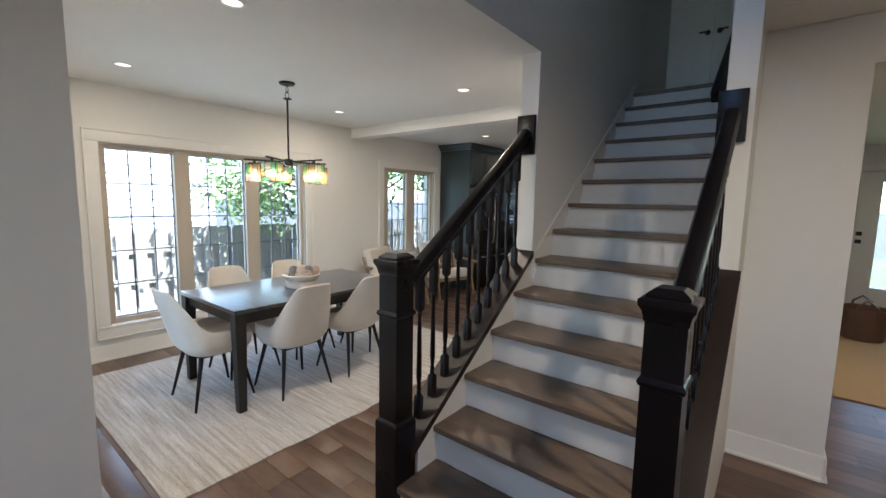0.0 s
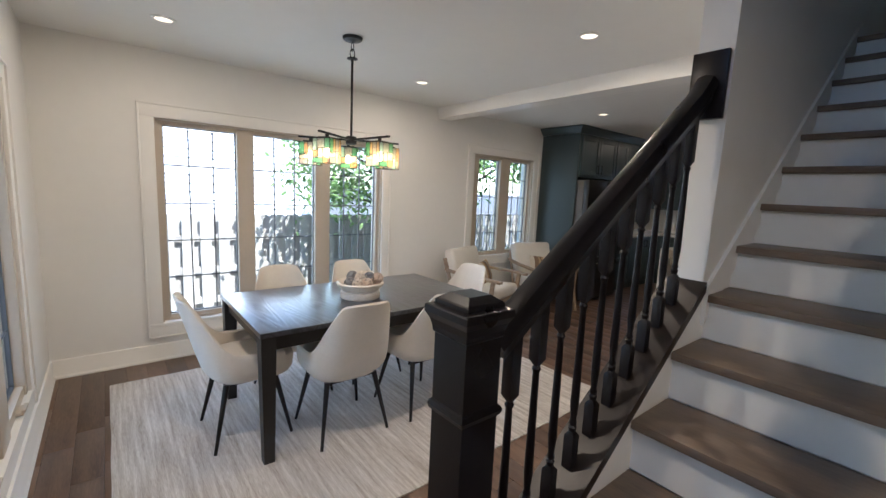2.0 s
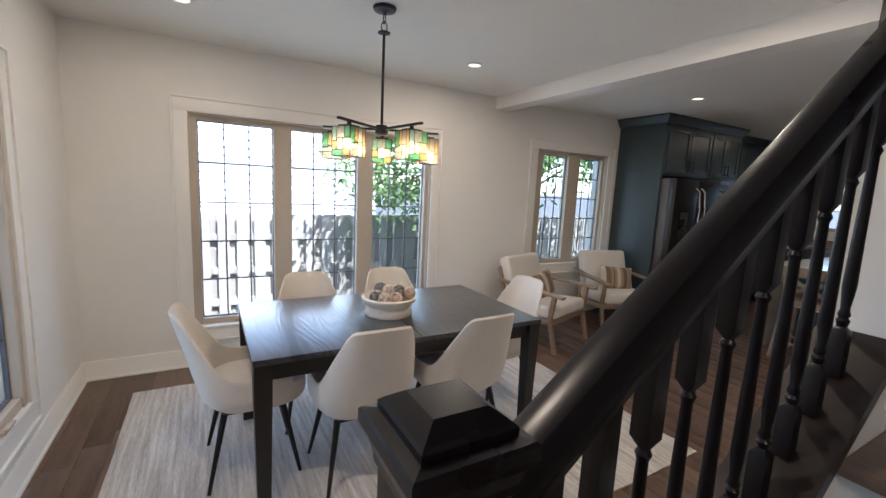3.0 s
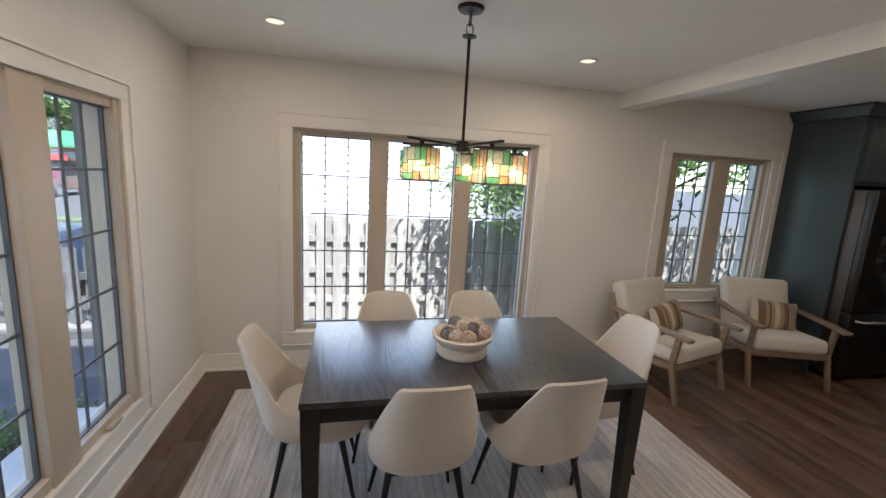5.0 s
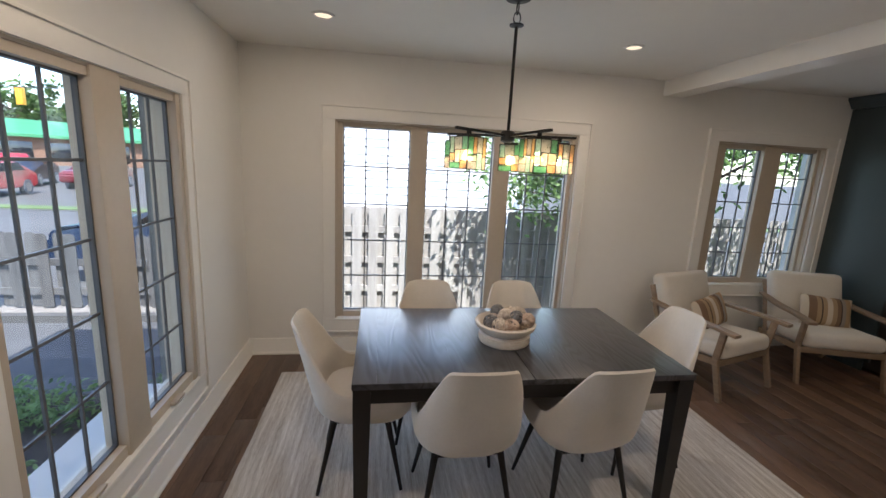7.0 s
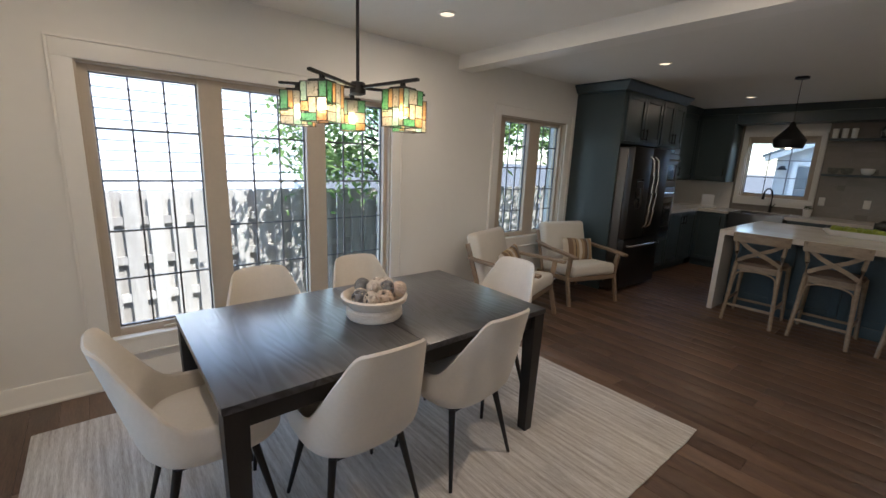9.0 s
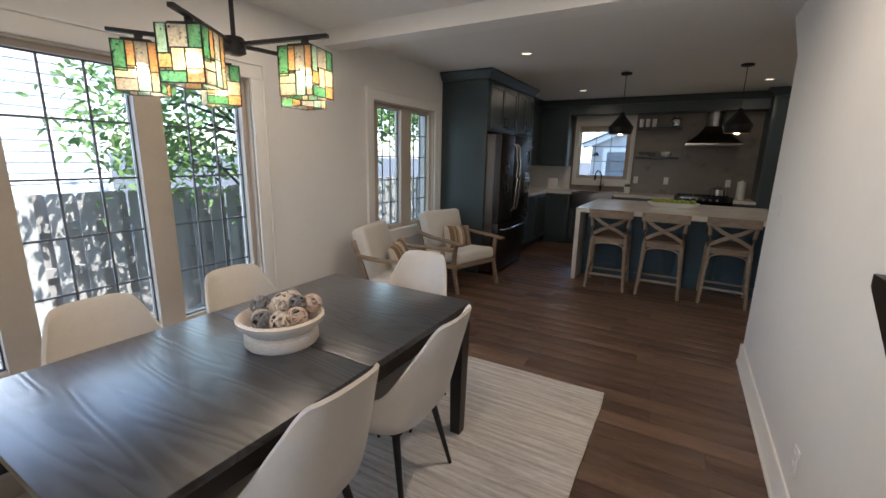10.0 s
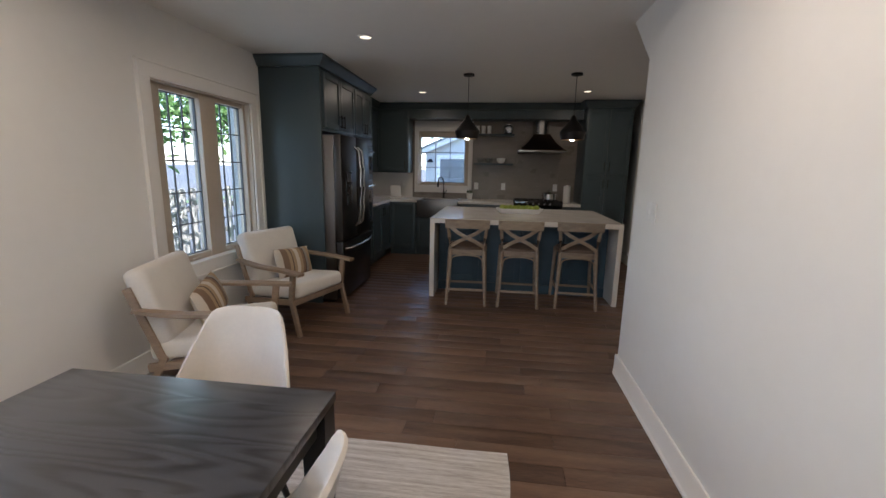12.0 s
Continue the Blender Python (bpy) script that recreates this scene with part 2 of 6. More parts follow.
def ring_loft(bm, rings, cap=True):
    rows = [[bm.verts.new(p) for p in r] for r in rings]
    n = len(rows[0])
    for a, b in zip(rows, rows[1:]):
        for i in range(n):
            bm.faces.new((a[i], a[(i + 1) % n], b[(i + 1) % n], b[i]))
    if cap:
        bm.faces.new(rows[0][::-1])
        bm.faces.new(rows[-1])
    return rows


def cyl(bm, p0, p1, r0, r1=None, n=12):
    p0, p1 = Vector(p0), Vector(p1)
    r1 = r0 if r1 is None else r1
    q = (p1 - p0).to_track_quat("Z", "Y").to_matrix()
    ring = [Vector((math.cos(a), math.sin(a), 0)) for a in (2 * math.pi * i / n for i in range(n))]
    ring_loft(bm, [[p0 + q @ (v * r0) for v in ring], [p1 + q @ (v * r1) for v in ring]])


def lathe(bm, prof, n=16, at=(0, 0, 0), square=()):
    """prof: (radius, z); rows listed in square get a four-sided section instead of a round one."""
    rings = []
    for k, (r, z) in enumerate(prof):
        row = []
        for i in range(n):
            a = 2 * math.pi * i / n
            c, s = math.cos(a), math.sin(a)
            f = 1.0 / max(abs(c), abs(s)) if k in square else 1.0
            row.append(Vector((at[0] + r * c * f, at[1] + r * s * f, at[2] + z)))
        rings.append(row)
    ring_loft(bm, rings)


def tube(bm, pts, r, n=8):
    pts = [Vector(p) for p in pts]
    rings = []
    for i, p in enumerate(pts):
        d = (pts[min(i + 1, len(pts) - 1)] - pts[max(i - 1, 0)]).normalized()
        q = d.to_track_quat("Z", "Y").to_matrix()
        rr = r[i] if isinstance(r, (list, tuple)) else r
        rings.append([p + q @ Vector((rr * math.cos(a), rr * math.sin(a), 0)) for a in (2 * math.pi * k / n for k in range(n))])
    ring_loft(bm, rings)


def bar(bm, p0, p1, w, h, side=(0, 0, 1), bev=0.0):
    """A straight bar of section w (across) by h (along side)."""
    p0, p1 = Vector(p0), Vector(p1)
    d = (p1 - p0)
    L = d.length
    d.normalize()
    s = Vector(side)
    s = (s - d * s.dot(d)).normalized()
    t = d.cross(s)
    m = Matrix((t, s, d)).transposed().to_4x4()
    m.translation = p0
    box(bm, -w / 2, -h / 2, 0, w / 2, h / 2, L, bev, m)


def sweep(bm, pts, section, side=(1, 0, 0)):
    """Sweeps a section of (across, up) pairs along a path; across stays along side."""
    pts = [Vector(p) for p in pts]
    s = Vector(side)
    rings = []
    for i, p in enumerate(pts):
        d = (pts[min(i + 1, len(pts) - 1)] - pts[max(i - 1, 0)]).normalized()
        u = s.cross(d).normalized()
        rings.append([p + s * a + u * b for a, b in section])
    ring_loft(bm, rings)


def pillow(bm, w, h, t, n=14, m=None, power=2.6):
    """A soft cushion w by h, t thick, with full edges."""
    top, bot = [], []
    for j in range(n + 1):
        v = -1 + 2 * j / n
        ra, rb = [], []
        for i in range(n + 1):
            u = -1 + 2 * i / n
            e = max(0.0, (1 - abs(u) ** power)) ** 0.5 * max(0.0, (1 - abs(v) ** power)) ** 0.5
            x = u * w / 2 * (1 - 0.035 * (1 - abs(v) ** 2))
            y = v * h / 2 * (1 - 0.035 * (1 - abs(u) ** 2))
            ra.append(bm.verts.new((x, y, t / 2 * e)))
            rb.append(ra[-1] if i in (0, n) or j in (0, n) else bm.verts.new((x, y, -t / 2 * e)))
        top.append(ra)
        bot.append(rb)
    for j in range(n):
        for i in range(n):
            bm.faces.new((top[j][i], top[j][i + 1], top[j + 1][i + 1], top[j + 1][i]))
            q = (bot[j][i], bot[j + 1][i], bot[j + 1][i + 1], bot[j][i + 1])
            bm.faces.new(q)
    if m is not None:
        bmesh.ops.transform(bm, matrix=m, verts=list({v for r in top + bot for v in r}))


def soft_box(bm, w, d, t, r, m=None, crown=0.02, n=12):
    """An upholstery block with rounded edges and a slight crown."""
    x0 = len(bm.verts)
    box(bm, -w / 2, -d / 2, 0, w / 2, d / 2, t)
    bm.verts.ensure_lookup_table()
    vs = bm.verts[x0:]
    es = list({e for v in vs for e in v.link_edges})
    bmesh.ops.bevel(bm, geom=es, offset=r, segments=4, profile=0.5, affect="EDGES")
    bm.verts.ensure_lookup_table()
    fs = [f for f in bm.faces if f.calc_area() > w * d * 0.25]
    vs = bm.verts[x0:]
    if m is not None:
        bmesh.ops.transform(bm, matrix=m, verts=vs)


def mesh_of(name, bm, material):
    bmesh.ops.recalc_face_normals(bm, faces=bm.faces[:])
    me = bpy.data.meshes.new(name)
    bm.to_mesh(me)
    bm.free()
    me.materials.append(material)
    me.polygons.foreach_set("use_smooth", [True] * len(me.polygons))
    me.set_sharp_from_angle(angle=radians(38))
    return me


def part(name, bm, material, parent, label=""):
    ob = new(name, mesh_of(name, bm, material))
    ob.parent = parent
    if label:
        ob["label"] = label
    return ob


def piece(name, me, parent, m=None):
    """A further object on a mesh that alike pieces share."""
    ob = new(name, me)
    ob.parent = parent
    if m is not None:
        ob.matrix_local = m
    return ob


def thing(name, m, label, category, group="", kind=""):
    ob = new(name)
    ob.empty_display_size = 0.1
    ob.matrix_world = m
    return tagged(ob, label, category, group, kind)


def solid(name, bm, material, label, category, kind="", m=None, group=""):
    ob = new(name, mesh_of(name, bm, material))
    if m is not None:
        ob.matrix_world = m
    return tagged(ob, label, category, group, kind)


def slab(name, a, b, material, label, category, kind="structure", bev=0.0):
    bm = bmesh.new()
    box(bm, *a, *b, bev)
    return solid(name, bm, material, label, category, kind)


def holed_wall(name, axis, near, far, span, top, holes, material, label):
    """A wall along an axis ('x' or 'y') between two faces, with rectangular holes (from, to, bottom, top)."""
    bm = bmesh.new()
    us = sorted({span[0], span[1], *[h for q in holes for h in q[:2]]})
    zs = sorted({0.0, top, *[h for q in holes for h in q[2:]]} | {-0.05})
    for u0, u1 in zip(us, us[1:]):
        for z0, z1 in zip(zs, zs[1:]):
            if any(q[0] <= u0 and u1 <= q[1] and q[2] <= z0 and z1 <= q[3] for q in holes):
                continue
            if axis == "x":
                box(bm, u0, near, z0, u1, far, z1)
            else:
                box(bm, near, u0, z0, far, u1, z1)
    bmesh.ops.remove_doubles(bm, verts=bm.verts[:], dist=0.0005)
    seen = {}
    for f in bm.faces[:]:
        seen.setdefault(tuple(round(c, 3) for c in f.calc_center_median()), []).append(f)
    bmesh.ops.delete(bm, geom=[f for q in seen.values() if len(q) > 1 for f in q], context="FACES_ONLY")
    return solid(name, bm, material, label, "wall", "structure")
# ---- structure ----
XW, YF, YB = -4.60, 0.40, 9.05          # window wall, front wall, kitchen's back wall
X_L, X_R = -1.235, -0.23                 # the stair's two sides
WT = 0.12
RISE, RUN, Y0 = 0.1865, 0.257, 1.382
UP = 14 * RISE
W1 = (1.092, 3.112, 0.312, 1.945)
W2 = (4.445, 5.61, 0.645, 1.975)
FW = (-3.60, -2.375, 0.33, 1.925)
KW = (-3.63, -2.77, 1.12, 2.03)

holed_wall("wall_west", "y", XW - 0.16, XW, (YF - 0.16, YB + 0.16), H + 0.3, [W1, W2], M_WALL, "warm white painted wall with two tall windows")
holed_wall("wall_south", "x", YF - 0.16, YF, (XW, -1.66), H + 0.3, [FW], M_WALL, "warm white painted wall with a casement window")
slab("wall_entry", (-1.78, -1.6, -0.05), (-1.66, YF - 0.16, H + 0.3), M_WALL, "warm white painted wall of the entry", "wall")
# holes at x 0.1-0.9 and x 2.3-3.9 are added openings for daylight
holed_wall("wall_entry_front", "x", -1.76, -1.6, (-1.66, 4.6), H + 0.3, [(0.1, 0.9, 0.9, 2.1)], M_WALL, "plain white wall behind the entry")
holed_wall("wall_north", "x", YB, YB + 0.16, (XW, 4.6), H + 0.3, [KW, (1.22, 1.62, 0.3, 1.9), (2.3, 3.9, 0.6, 1.95)], M_WALL, "kitchen back wall with a small window")
slab("wall_east", (4.6, -1.72, -0.05), (4.72, YB + 0.16, H + 0.3), M_WALL, "plain white far wall of the next room", "wall")

# wall between dining room and stair, its far end cut along the stair's underside
bm = bmesh.new()
prof = [(2.62, -0.05), (4.70, -0.05), (4.70, 2.11), (5.078, 2.438), (5.078, 5.2), (2.62, 5.2)]
ring_loft(bm, [[(-1.36, y, z) for y, z in prof], [(X_L, y, z) for y, z in prof]])
solid("wall_stair", bm, M_WALL, "white wall beside the stair, cut off along the stair's underside", "wall", "structure")
slab("wall_stair_upper", (-1.36, 5.08, H + 0.141), (X_L, 6.2, 5.2), M_WALL, "white upper wall of the stairwell", "wall")
slab("wall_stair_front", (-1.36, -1.6, H), (X_L - 0.0, 2.62, 5.2), M_WALL, "white upper wall of the stairwell", "wall")
bm = bmesh.new()
prof = [(2.62, -0.05), (4.70, -0.05), (4.70, 2.11), (5.07, 2.43), (5.07, H + 0.141), (6.2, H + 0.141), (6.2, 5.2), (2.62, 5.2)]
ring_loft(bm, [[(X_R, y, z) for y, z in prof], [(-0.11, y, z) for y, z in prof]])
solid("wall_stair_right", bm, M_WALL, "white wall on the other side of the stair", "wall", "structure")
slab("wall_hall_return", (-0.11, 3.07, -0.05), (0.33, 3.19, H), M_WALL, "short white wall beside the stair", "wall")
slab("header_hall", (0.33, 3.07, 2.2), (4.6, 3.19, H), M_WALL, "white header over the opening to the next room", "wall")
slab("wall_landing", (-1.36, 6.2, H + 0.141), (0.6, 6.32, 5.2), M_WALL, "dim white wall at the stair head", "wall")
# the gap up to wall_stairwell_head is an added opening for daylight
slab("wall_stairwell_front", (X_L, -1.72, H), (-0.11, -1.6, 3.35), M_WALL, "white wall over the entry", "wall")
slab("wall_stairwell_head", (X_L, -1.72, 4.6), (-0.11, -1.6, 5.2), M_WALL, "white wall over the entry", "wall")
slab("wall_kitchen_right", (-0.2, 6.2, -0.05), (-0.08, YB, H), M_WALL, "white wall at the end of the kitchen", "wall")
slab("wall_stairwell_right", (-0.11, -1.6, H + 0.003), (0.0, 2.62, 5.2), M_WALL, "white upper wall of the stairwell", "wall")
slab("ceiling_stairwell", (-1.36, -1.72, 5.2), (0.0, 6.32, 5.3), M_CEIL, "white stairwell ceiling", "ceiling")
bm = bmesh.new()
prof = [(2.62, 0.53), (4.70, 2.11), (5.07, 2.43), (5.07, 2.5), (2.62, 0.6)]
ring_loft(bm, [[(X_L, y, z) for y, z in prof], [(X_R, y, z) for y, z in prof]])
solid("stair_soffit", bm, M_WALL, "white sloping underside of the stair", "ceiling", "structure")
slab("landing_floor", (X_L, Y0 + 13 * RUN + 0.03, H + 0.002), (X_R, 6.2, UP - 0.001), M_TREAD, "upper landing of brown wood", "floor")

slab("ceiling", (XW, -1.6, H), (-1.36, YB, H + 0.14), M_CEIL, "smooth white ceiling with recessed lights", "ceiling")
slab("ceiling_kitchen", (-1.36, 5.08, H), (-0.11, YB, H + 0.14), M_CEIL, "smooth white kitchen ceiling", "ceiling")
slab("ceiling_hall", (-0.11, -1.6, H + 0.002), (4.6, YB, H + 0.14), M_CEIL, "smooth white hall ceiling", "ceiling")
slab("ceiling_beam", (XW, 3.84, 2.316), (-1.36, 4.02, H), M_TRIM, "white boxed ceiling beam between dining room and kitchen", "beam")
# unseen roof slabs; overhang past YB added to keep sun out of the kitchen
slab("roof", (XW - 0.2, YF - 0.3, H + 0.3), (-1.37, YB + 1.1, H + 0.4), M_GAP, "unseen flat dark roof slab that keeps the sun out", "roof")
slab("roof_kitchen", (-1.37, 6.33, H + 0.3), (4.8, YB + 1.1, H + 0.4), M_GAP, "unseen flat dark roof slab that keeps the sun out", "roof")
slab("roof_hall", (0.001, -1.8, H + 0.3), (4.8, 6.33, H + 0.4), M_GAP, "unseen flat dark roof slab that keeps the sun out", "roof")
# low unseen block, added to lengthen the house's shadow outside
slab("upper_storey", (XW, YF - 0.16, H + 0.4), (-1.37, 2.3, 3.4), M_TRIM, "unseen block on the roof, added to cast shade outside", "wall")
slab("stair_soffit_roof", (-1.4, -1.75, 5.3), (0.65, 6.4, 5.4), M_GAP, "dark roof over the stairwell", "roof")


def baseboard(a, b, out):
    """A white baseboard 14 cm high with a shoe moulding along a wall from a to b; out points into the room."""
    bm = bmesh.new()
    ax, ay, bx, by = *a, *b
    o = Vector((*out, 0))
    sec = [(0, 0), (0.026, 0), (0.026, 0.012), (0.018, 0.022), (0.015, 0.026), (0.015, 0.128), (0.009, 0.14), (0, 0.14)]
    ring_loft(bm, [[Vector((x, y, z)) + o * w for w, z in sec] for x, y in ((ax, ay), (bx, by))])
    return solid("baseboard", bm, M_TRIM, "tall white painted baseboard with a shoe moulding", "baseboard", "structure")


baseboard((XW, YF), (XW, 5.6), (1, 0))
baseboard((XW + 0.016, YF), (-1.66, YF), (0, 1))
baseboard((-1.36, 2.62), (-1.36, 4.70), (-1, 0))
baseboard((-1.376, 4.70), (X_L, 4.70), (0, 1))
baseboard((-0.11, 3.07), (0.33, 3.07), (0, -1))
baseboard((0.33, 3.054), (0.33, 3.19), (1, 0))
baseboard((-1.66, -1.6), (-1.66, YF), (1, 0))
baseboard((-0.08, YB), (0.83, YB), (0, -1))
baseboard((-0.2, 6.2), (-0.2, YB), (-1, 0))


def window(name, axis, face, hole, panes, rows, cols, depth, out, label, crank=True, c=0.092):
    """Casement window in a wall hole: almond frame, sashes with glazing bars, white casing and sill.
    face is the wall's room face, out the way to the room along the other axis, depth that of the glass; panes are (from, to, bottom, top)."""
    def at(u, d, z):
        return (u, face + out * d, z) if axis == "x" else (face + out * d, u, z)

    def bx(bm, u0, u1, d0, d1, z0, z1, bev=0.0):
        a, b = at(u0, d0, z0), at(u1, d1, z1)
        box(bm, *[min(p, q) for p, q in zip(a, b)], *[max(p, q) for p, q in zip(a, b)], bev)

    u0, u1, z0, z1 = hole
    g = 0.1 - depth
    win = thing(name, Matrix(), label, "window", kind="structure")
    bm = bmesh.new()
    us = sorted({u0, u1, *[q for p in panes for q in p[:2]]})
    for k, (a, b) in enumerate(zip(us, us[1:])):
        hit = [p for p in panes if p[0] <= a and b <= p[1]]
        if hit:
            bx(bm, a, b, g - 0.14, g - 0.055, z0, hit[0][2])
            bx(bm, a, b, g - 0.14, g - 0.055, hit[0][3], z1)
        else:
            bx(bm, a, b, g - 0.14, g - 0.045, z0, z1, 0.006)
    part("window_frame", bm, M_FRAME, win, "almond painted window frame")
    bm = bmesh.new()
    t = 0.012
    bx(bm, u0, u1, -0.16, 0.0, z1 - t, z1 + 0.0)
    bx(bm, u0 - 0.001, u0 + t, -0.16, 0.0, z0, z1 - t)
    bx(bm, u1 - t, u1 + 0.001, -0.16, 0.0, z0, z1 - t)
    part("jamb_lining", bm, M_FRAME, win)
    for p in panes:
        bm = bmesh.new()
        bx(bm, p[0] + 0.002, p[1] - 0.002, g - 0.102, g - 0.098, p[2] + 0.002, p[3] - 0.002)
        part("pane", bm, M_GLASS, win).visible_shadow = False
        bm = bmesh.new()
        e = 0.008
        bx(bm, p[0], p[0] + e, g - 0.108, g - 0.088, p[2], p[3])
        bx(bm, p[1] - e, p[1], g - 0.108, g - 0.088, p[2], p[3])
        bx(bm, p[0] + e, p[1] - e, g - 0.108, g - 0.088, p[2], p[2] + e)
        bx(bm, p[0] + e, p[1] - e, g - 0.108, g - 0.088, p[3] - e, p[3])
        for k in range(1, cols):
            u = p[0] + (p[1] - p[0]) * k / cols
            bx(bm, u - 0.0055, u + 0.0055, g - 0.105, g - 0.095, p[2] + e, p[3] - e)
        for r in range(1, rows):
            z = p[2] + (p[3] - p[2]) * r / rows
            bx(bm, p[0] + e, p[1] - e, g - 0.1045, g - 0.0955, z - 0.0055, z + 0.0055)
        part("glazing_bar", bm, M_LEAD, win, "dark glazing bars")
        if crank:
            bm = bmesh.new()
            um = (p[0] + p[1]) / 2
            bx(bm, um - 0.05, um + 0.05, g - 0.055, g - 0.025, p[2] - 0.042, p[2] - 0.026, 0.006)
            bx(bm, um - 0.045, um + 0.045, g - 0.034, g - 0.018, p[2] - 0.03, p[2] - 0.018, 0.004)
            part("crank_handle", bm, M_FRAME, win, "folded almond crank handle")
    bm = bmesh.new()
    for q in ((u0 - c, u0, z0, z1), (u1, u1 + c, z0, z1), (u0 - c, u1 + c, z1, z1 + c)):
        bx(bm, q[0], q[1], 0.0, 0.02, q[2], q[3], 0.003)
    for q in ((u0 - c - 0.014, u0 - c, z0 - 0.1, z1 + c), (u1 + c, u1 + c + 0.014, z0 - 0.1, z1 + c), (u0 - c - 0.014, u1 + c + 0.014, z1 + c, z1 + c + 0.014)):
        bx(bm, q[0], q[1], 0.0, 0.03, q[2], q[3], 0.003)
    part("casing", bm, M_TRIM, win, "flat white casing with a raised edge")
    bm = bmesh.new()
    bx(bm, u0 - c, u1 + c, -0.05, 0.024, z0 - 0.022, z0 + 0.004, 0.006)
    bx(bm, u0 - c, u1 + c, 0.0, 0.018, z0 - 0.105, z0 - 0.023, 0.003)
    bx(bm, u0 - c, u1 + c, 0.0, 0.03, z0 - 0.118, z0 - 0.105, 0.003)
    part("window_sill", bm, M_TRIM, win, "white sill and apron")
    return win


window("window_1", "y", XW, W1, [(1.15, 1.685, 0.36, 1.90), (1.825, 2.39, 0.36, 1.90), (2.54, 3.068, 0.36, 1.90)], 5, 3, 0.1, 1,
       "three-light almond casement window with dark glazing bars")
window("window_2", "y", XW, W2, [(4.583, 4.99, 0.695, 1.925), (5.18, 5.57, 0.695, 1.925)], 5, 3, 0.1, 1,
       "two-light almond casement window with dark glazing bars")
window("window_3", "x", YF, FW, [(-3.555, -3.086, 0.385, 1.88), (-2.91, -2.42, 0.385, 1.88)], 5, 3, 0.05, 1,
       "two-light almond front window with dark glazing bars", c=0.076)
window("window_4", "x", YB, KW, [(-3.605, -2.838, 1.17, 1.94)], 3, 3, 0.1, -1,
       "small almond kitchen window over the sink", crank=False, c=0.052)

# unseen windows, added to let daylight into the entry, stairwell and next room
for nm, a, b in (("entry_glazing", (0.1, -1.70, 0.9), (0.9, -1.695, 2.1)), ("stairwell_glazing", (X_L, -1.67, 3.35), (-0.11, -1.665, 4.6)), ("garden_glazing", (2.3, YB + 0.1, 0.6), (3.9, YB + 0.105, 1.95))):
    slab(nm, a, b, M_GLASS, "clear pane of an unseen window added for light", "window").visible_shadow = False

# ---- recessed lights ----
# the fitting at (0.75, 1.25) is an added, unseen one
for cx, cy in CANS:
    can = thing("recessed_light", pose(cx, cy, H), "round recessed ceiling light with a white trim ring, lit", "ceiling light", "recessed lights")
    bm = bmesh.new()
    lathe(bm, [(0.066, -0.001), (0.066, -0.006), (0.05, -0.008), (0.046, -0.001)], 24)
    part("trim_ring", bm, M_PLATE, can)
    bm = bmesh.new()
    lathe(bm, [(0.047, -0.0005), (0.047, -0.004)], 24)
    part("lens", bm, M_CAN, can, "glowing lens")

# ---- staircase ----
stair = thing("staircase", Matrix(), "straight stair with brown wooden treads and white risers", "staircase", kind="structure")
bm_t, bm_r = bmesh.new(), bmesh.new()
box(bm_t, X_L - 0.0, -0.028, -0.032, X_R, RUN - 0.004, 0.0, 0.007)
box(bm_r, X_L, 0.0, 0.0, X_R, 0.02, RISE - 0.032)
me_t, me_r = mesh_of("tread", bm_t, M_TREAD), mesh_of("riser", bm_r, M_RISER)
for k in range(14):
    y = Y0 + k * RUN
    piece("tread", me_t, stair, pose(0, y, (k + 1) * RISE))
    piece("riser", me_r, stair, pose(0, y, k * RISE))
SL = RISE / RUN


def line_z(y, up):
    return RISE + (y - Y0) * SL + up


for side, x0, x1 in (("left", -1.36, X_L), ("right", X_R, -0.11)):
    bm = bmesh.new()
    prof = [(1.50, 0.0), (2.62, 0.0), (2.62, line_z(2.62, 0.045)), (1.50, line_z(1.50, 0.045))]
    ring_loft(bm, [[(x0, y, z) for y, z in prof], [(x1, y, z) for y, z in prof]])
    part("knee_wall", bm, M_RISER, stair, "low white wall along the stair's open edge")
    bm = bmesh.new()
    w = 0.012
    prof = [(1.44, line_z(1.44, 0.046)), (2.618, line_z(2.618, 0.046)), (2.618, line_z(2.618, 0.088)), (1.44, line_z(1.44, 0.088))]
    ring_loft(bm, [[(x0 - w - (0.012 if side == "left" else 0), y, z) for y, z in prof], [(x1 + w, y, z) for y, z in prof]])
    if side == "left":
        prof = [(1.50, line_z(1.50, -0.03)), (2.715, 1.105), (2.715, 1.142), (2.63, 1.142), (1.50, line_z(1.50, 0.044))]
        ring_loft(bm, [[(-1.386, y, z) for y, z in prof], [(-1.362, y, z) for y, z in prof]])
    part("string_cap", bm, M_STRING, stair, "sloping dark brown cap board")
    # skirt along the enclosed flight
    bm = bmesh.new()
    xa, xb = (X_L, X_L + 0.014) if side == "left" else (X_R - 0.014, X_R)
    prof = [(2.63, line_z(2.63, -0.1)), (4.8, line_z(4.8, -0.1)), (4.8, line_z(4.8, 0.06)), (2.63, line_z(2.63, 0.06))]
    ring_loft(bm, [[(xa, y, z) for y, z in prof], [(xb, y, z) for y, z in prof]])
    part("skirt_board", bm, M_RISER, stair)


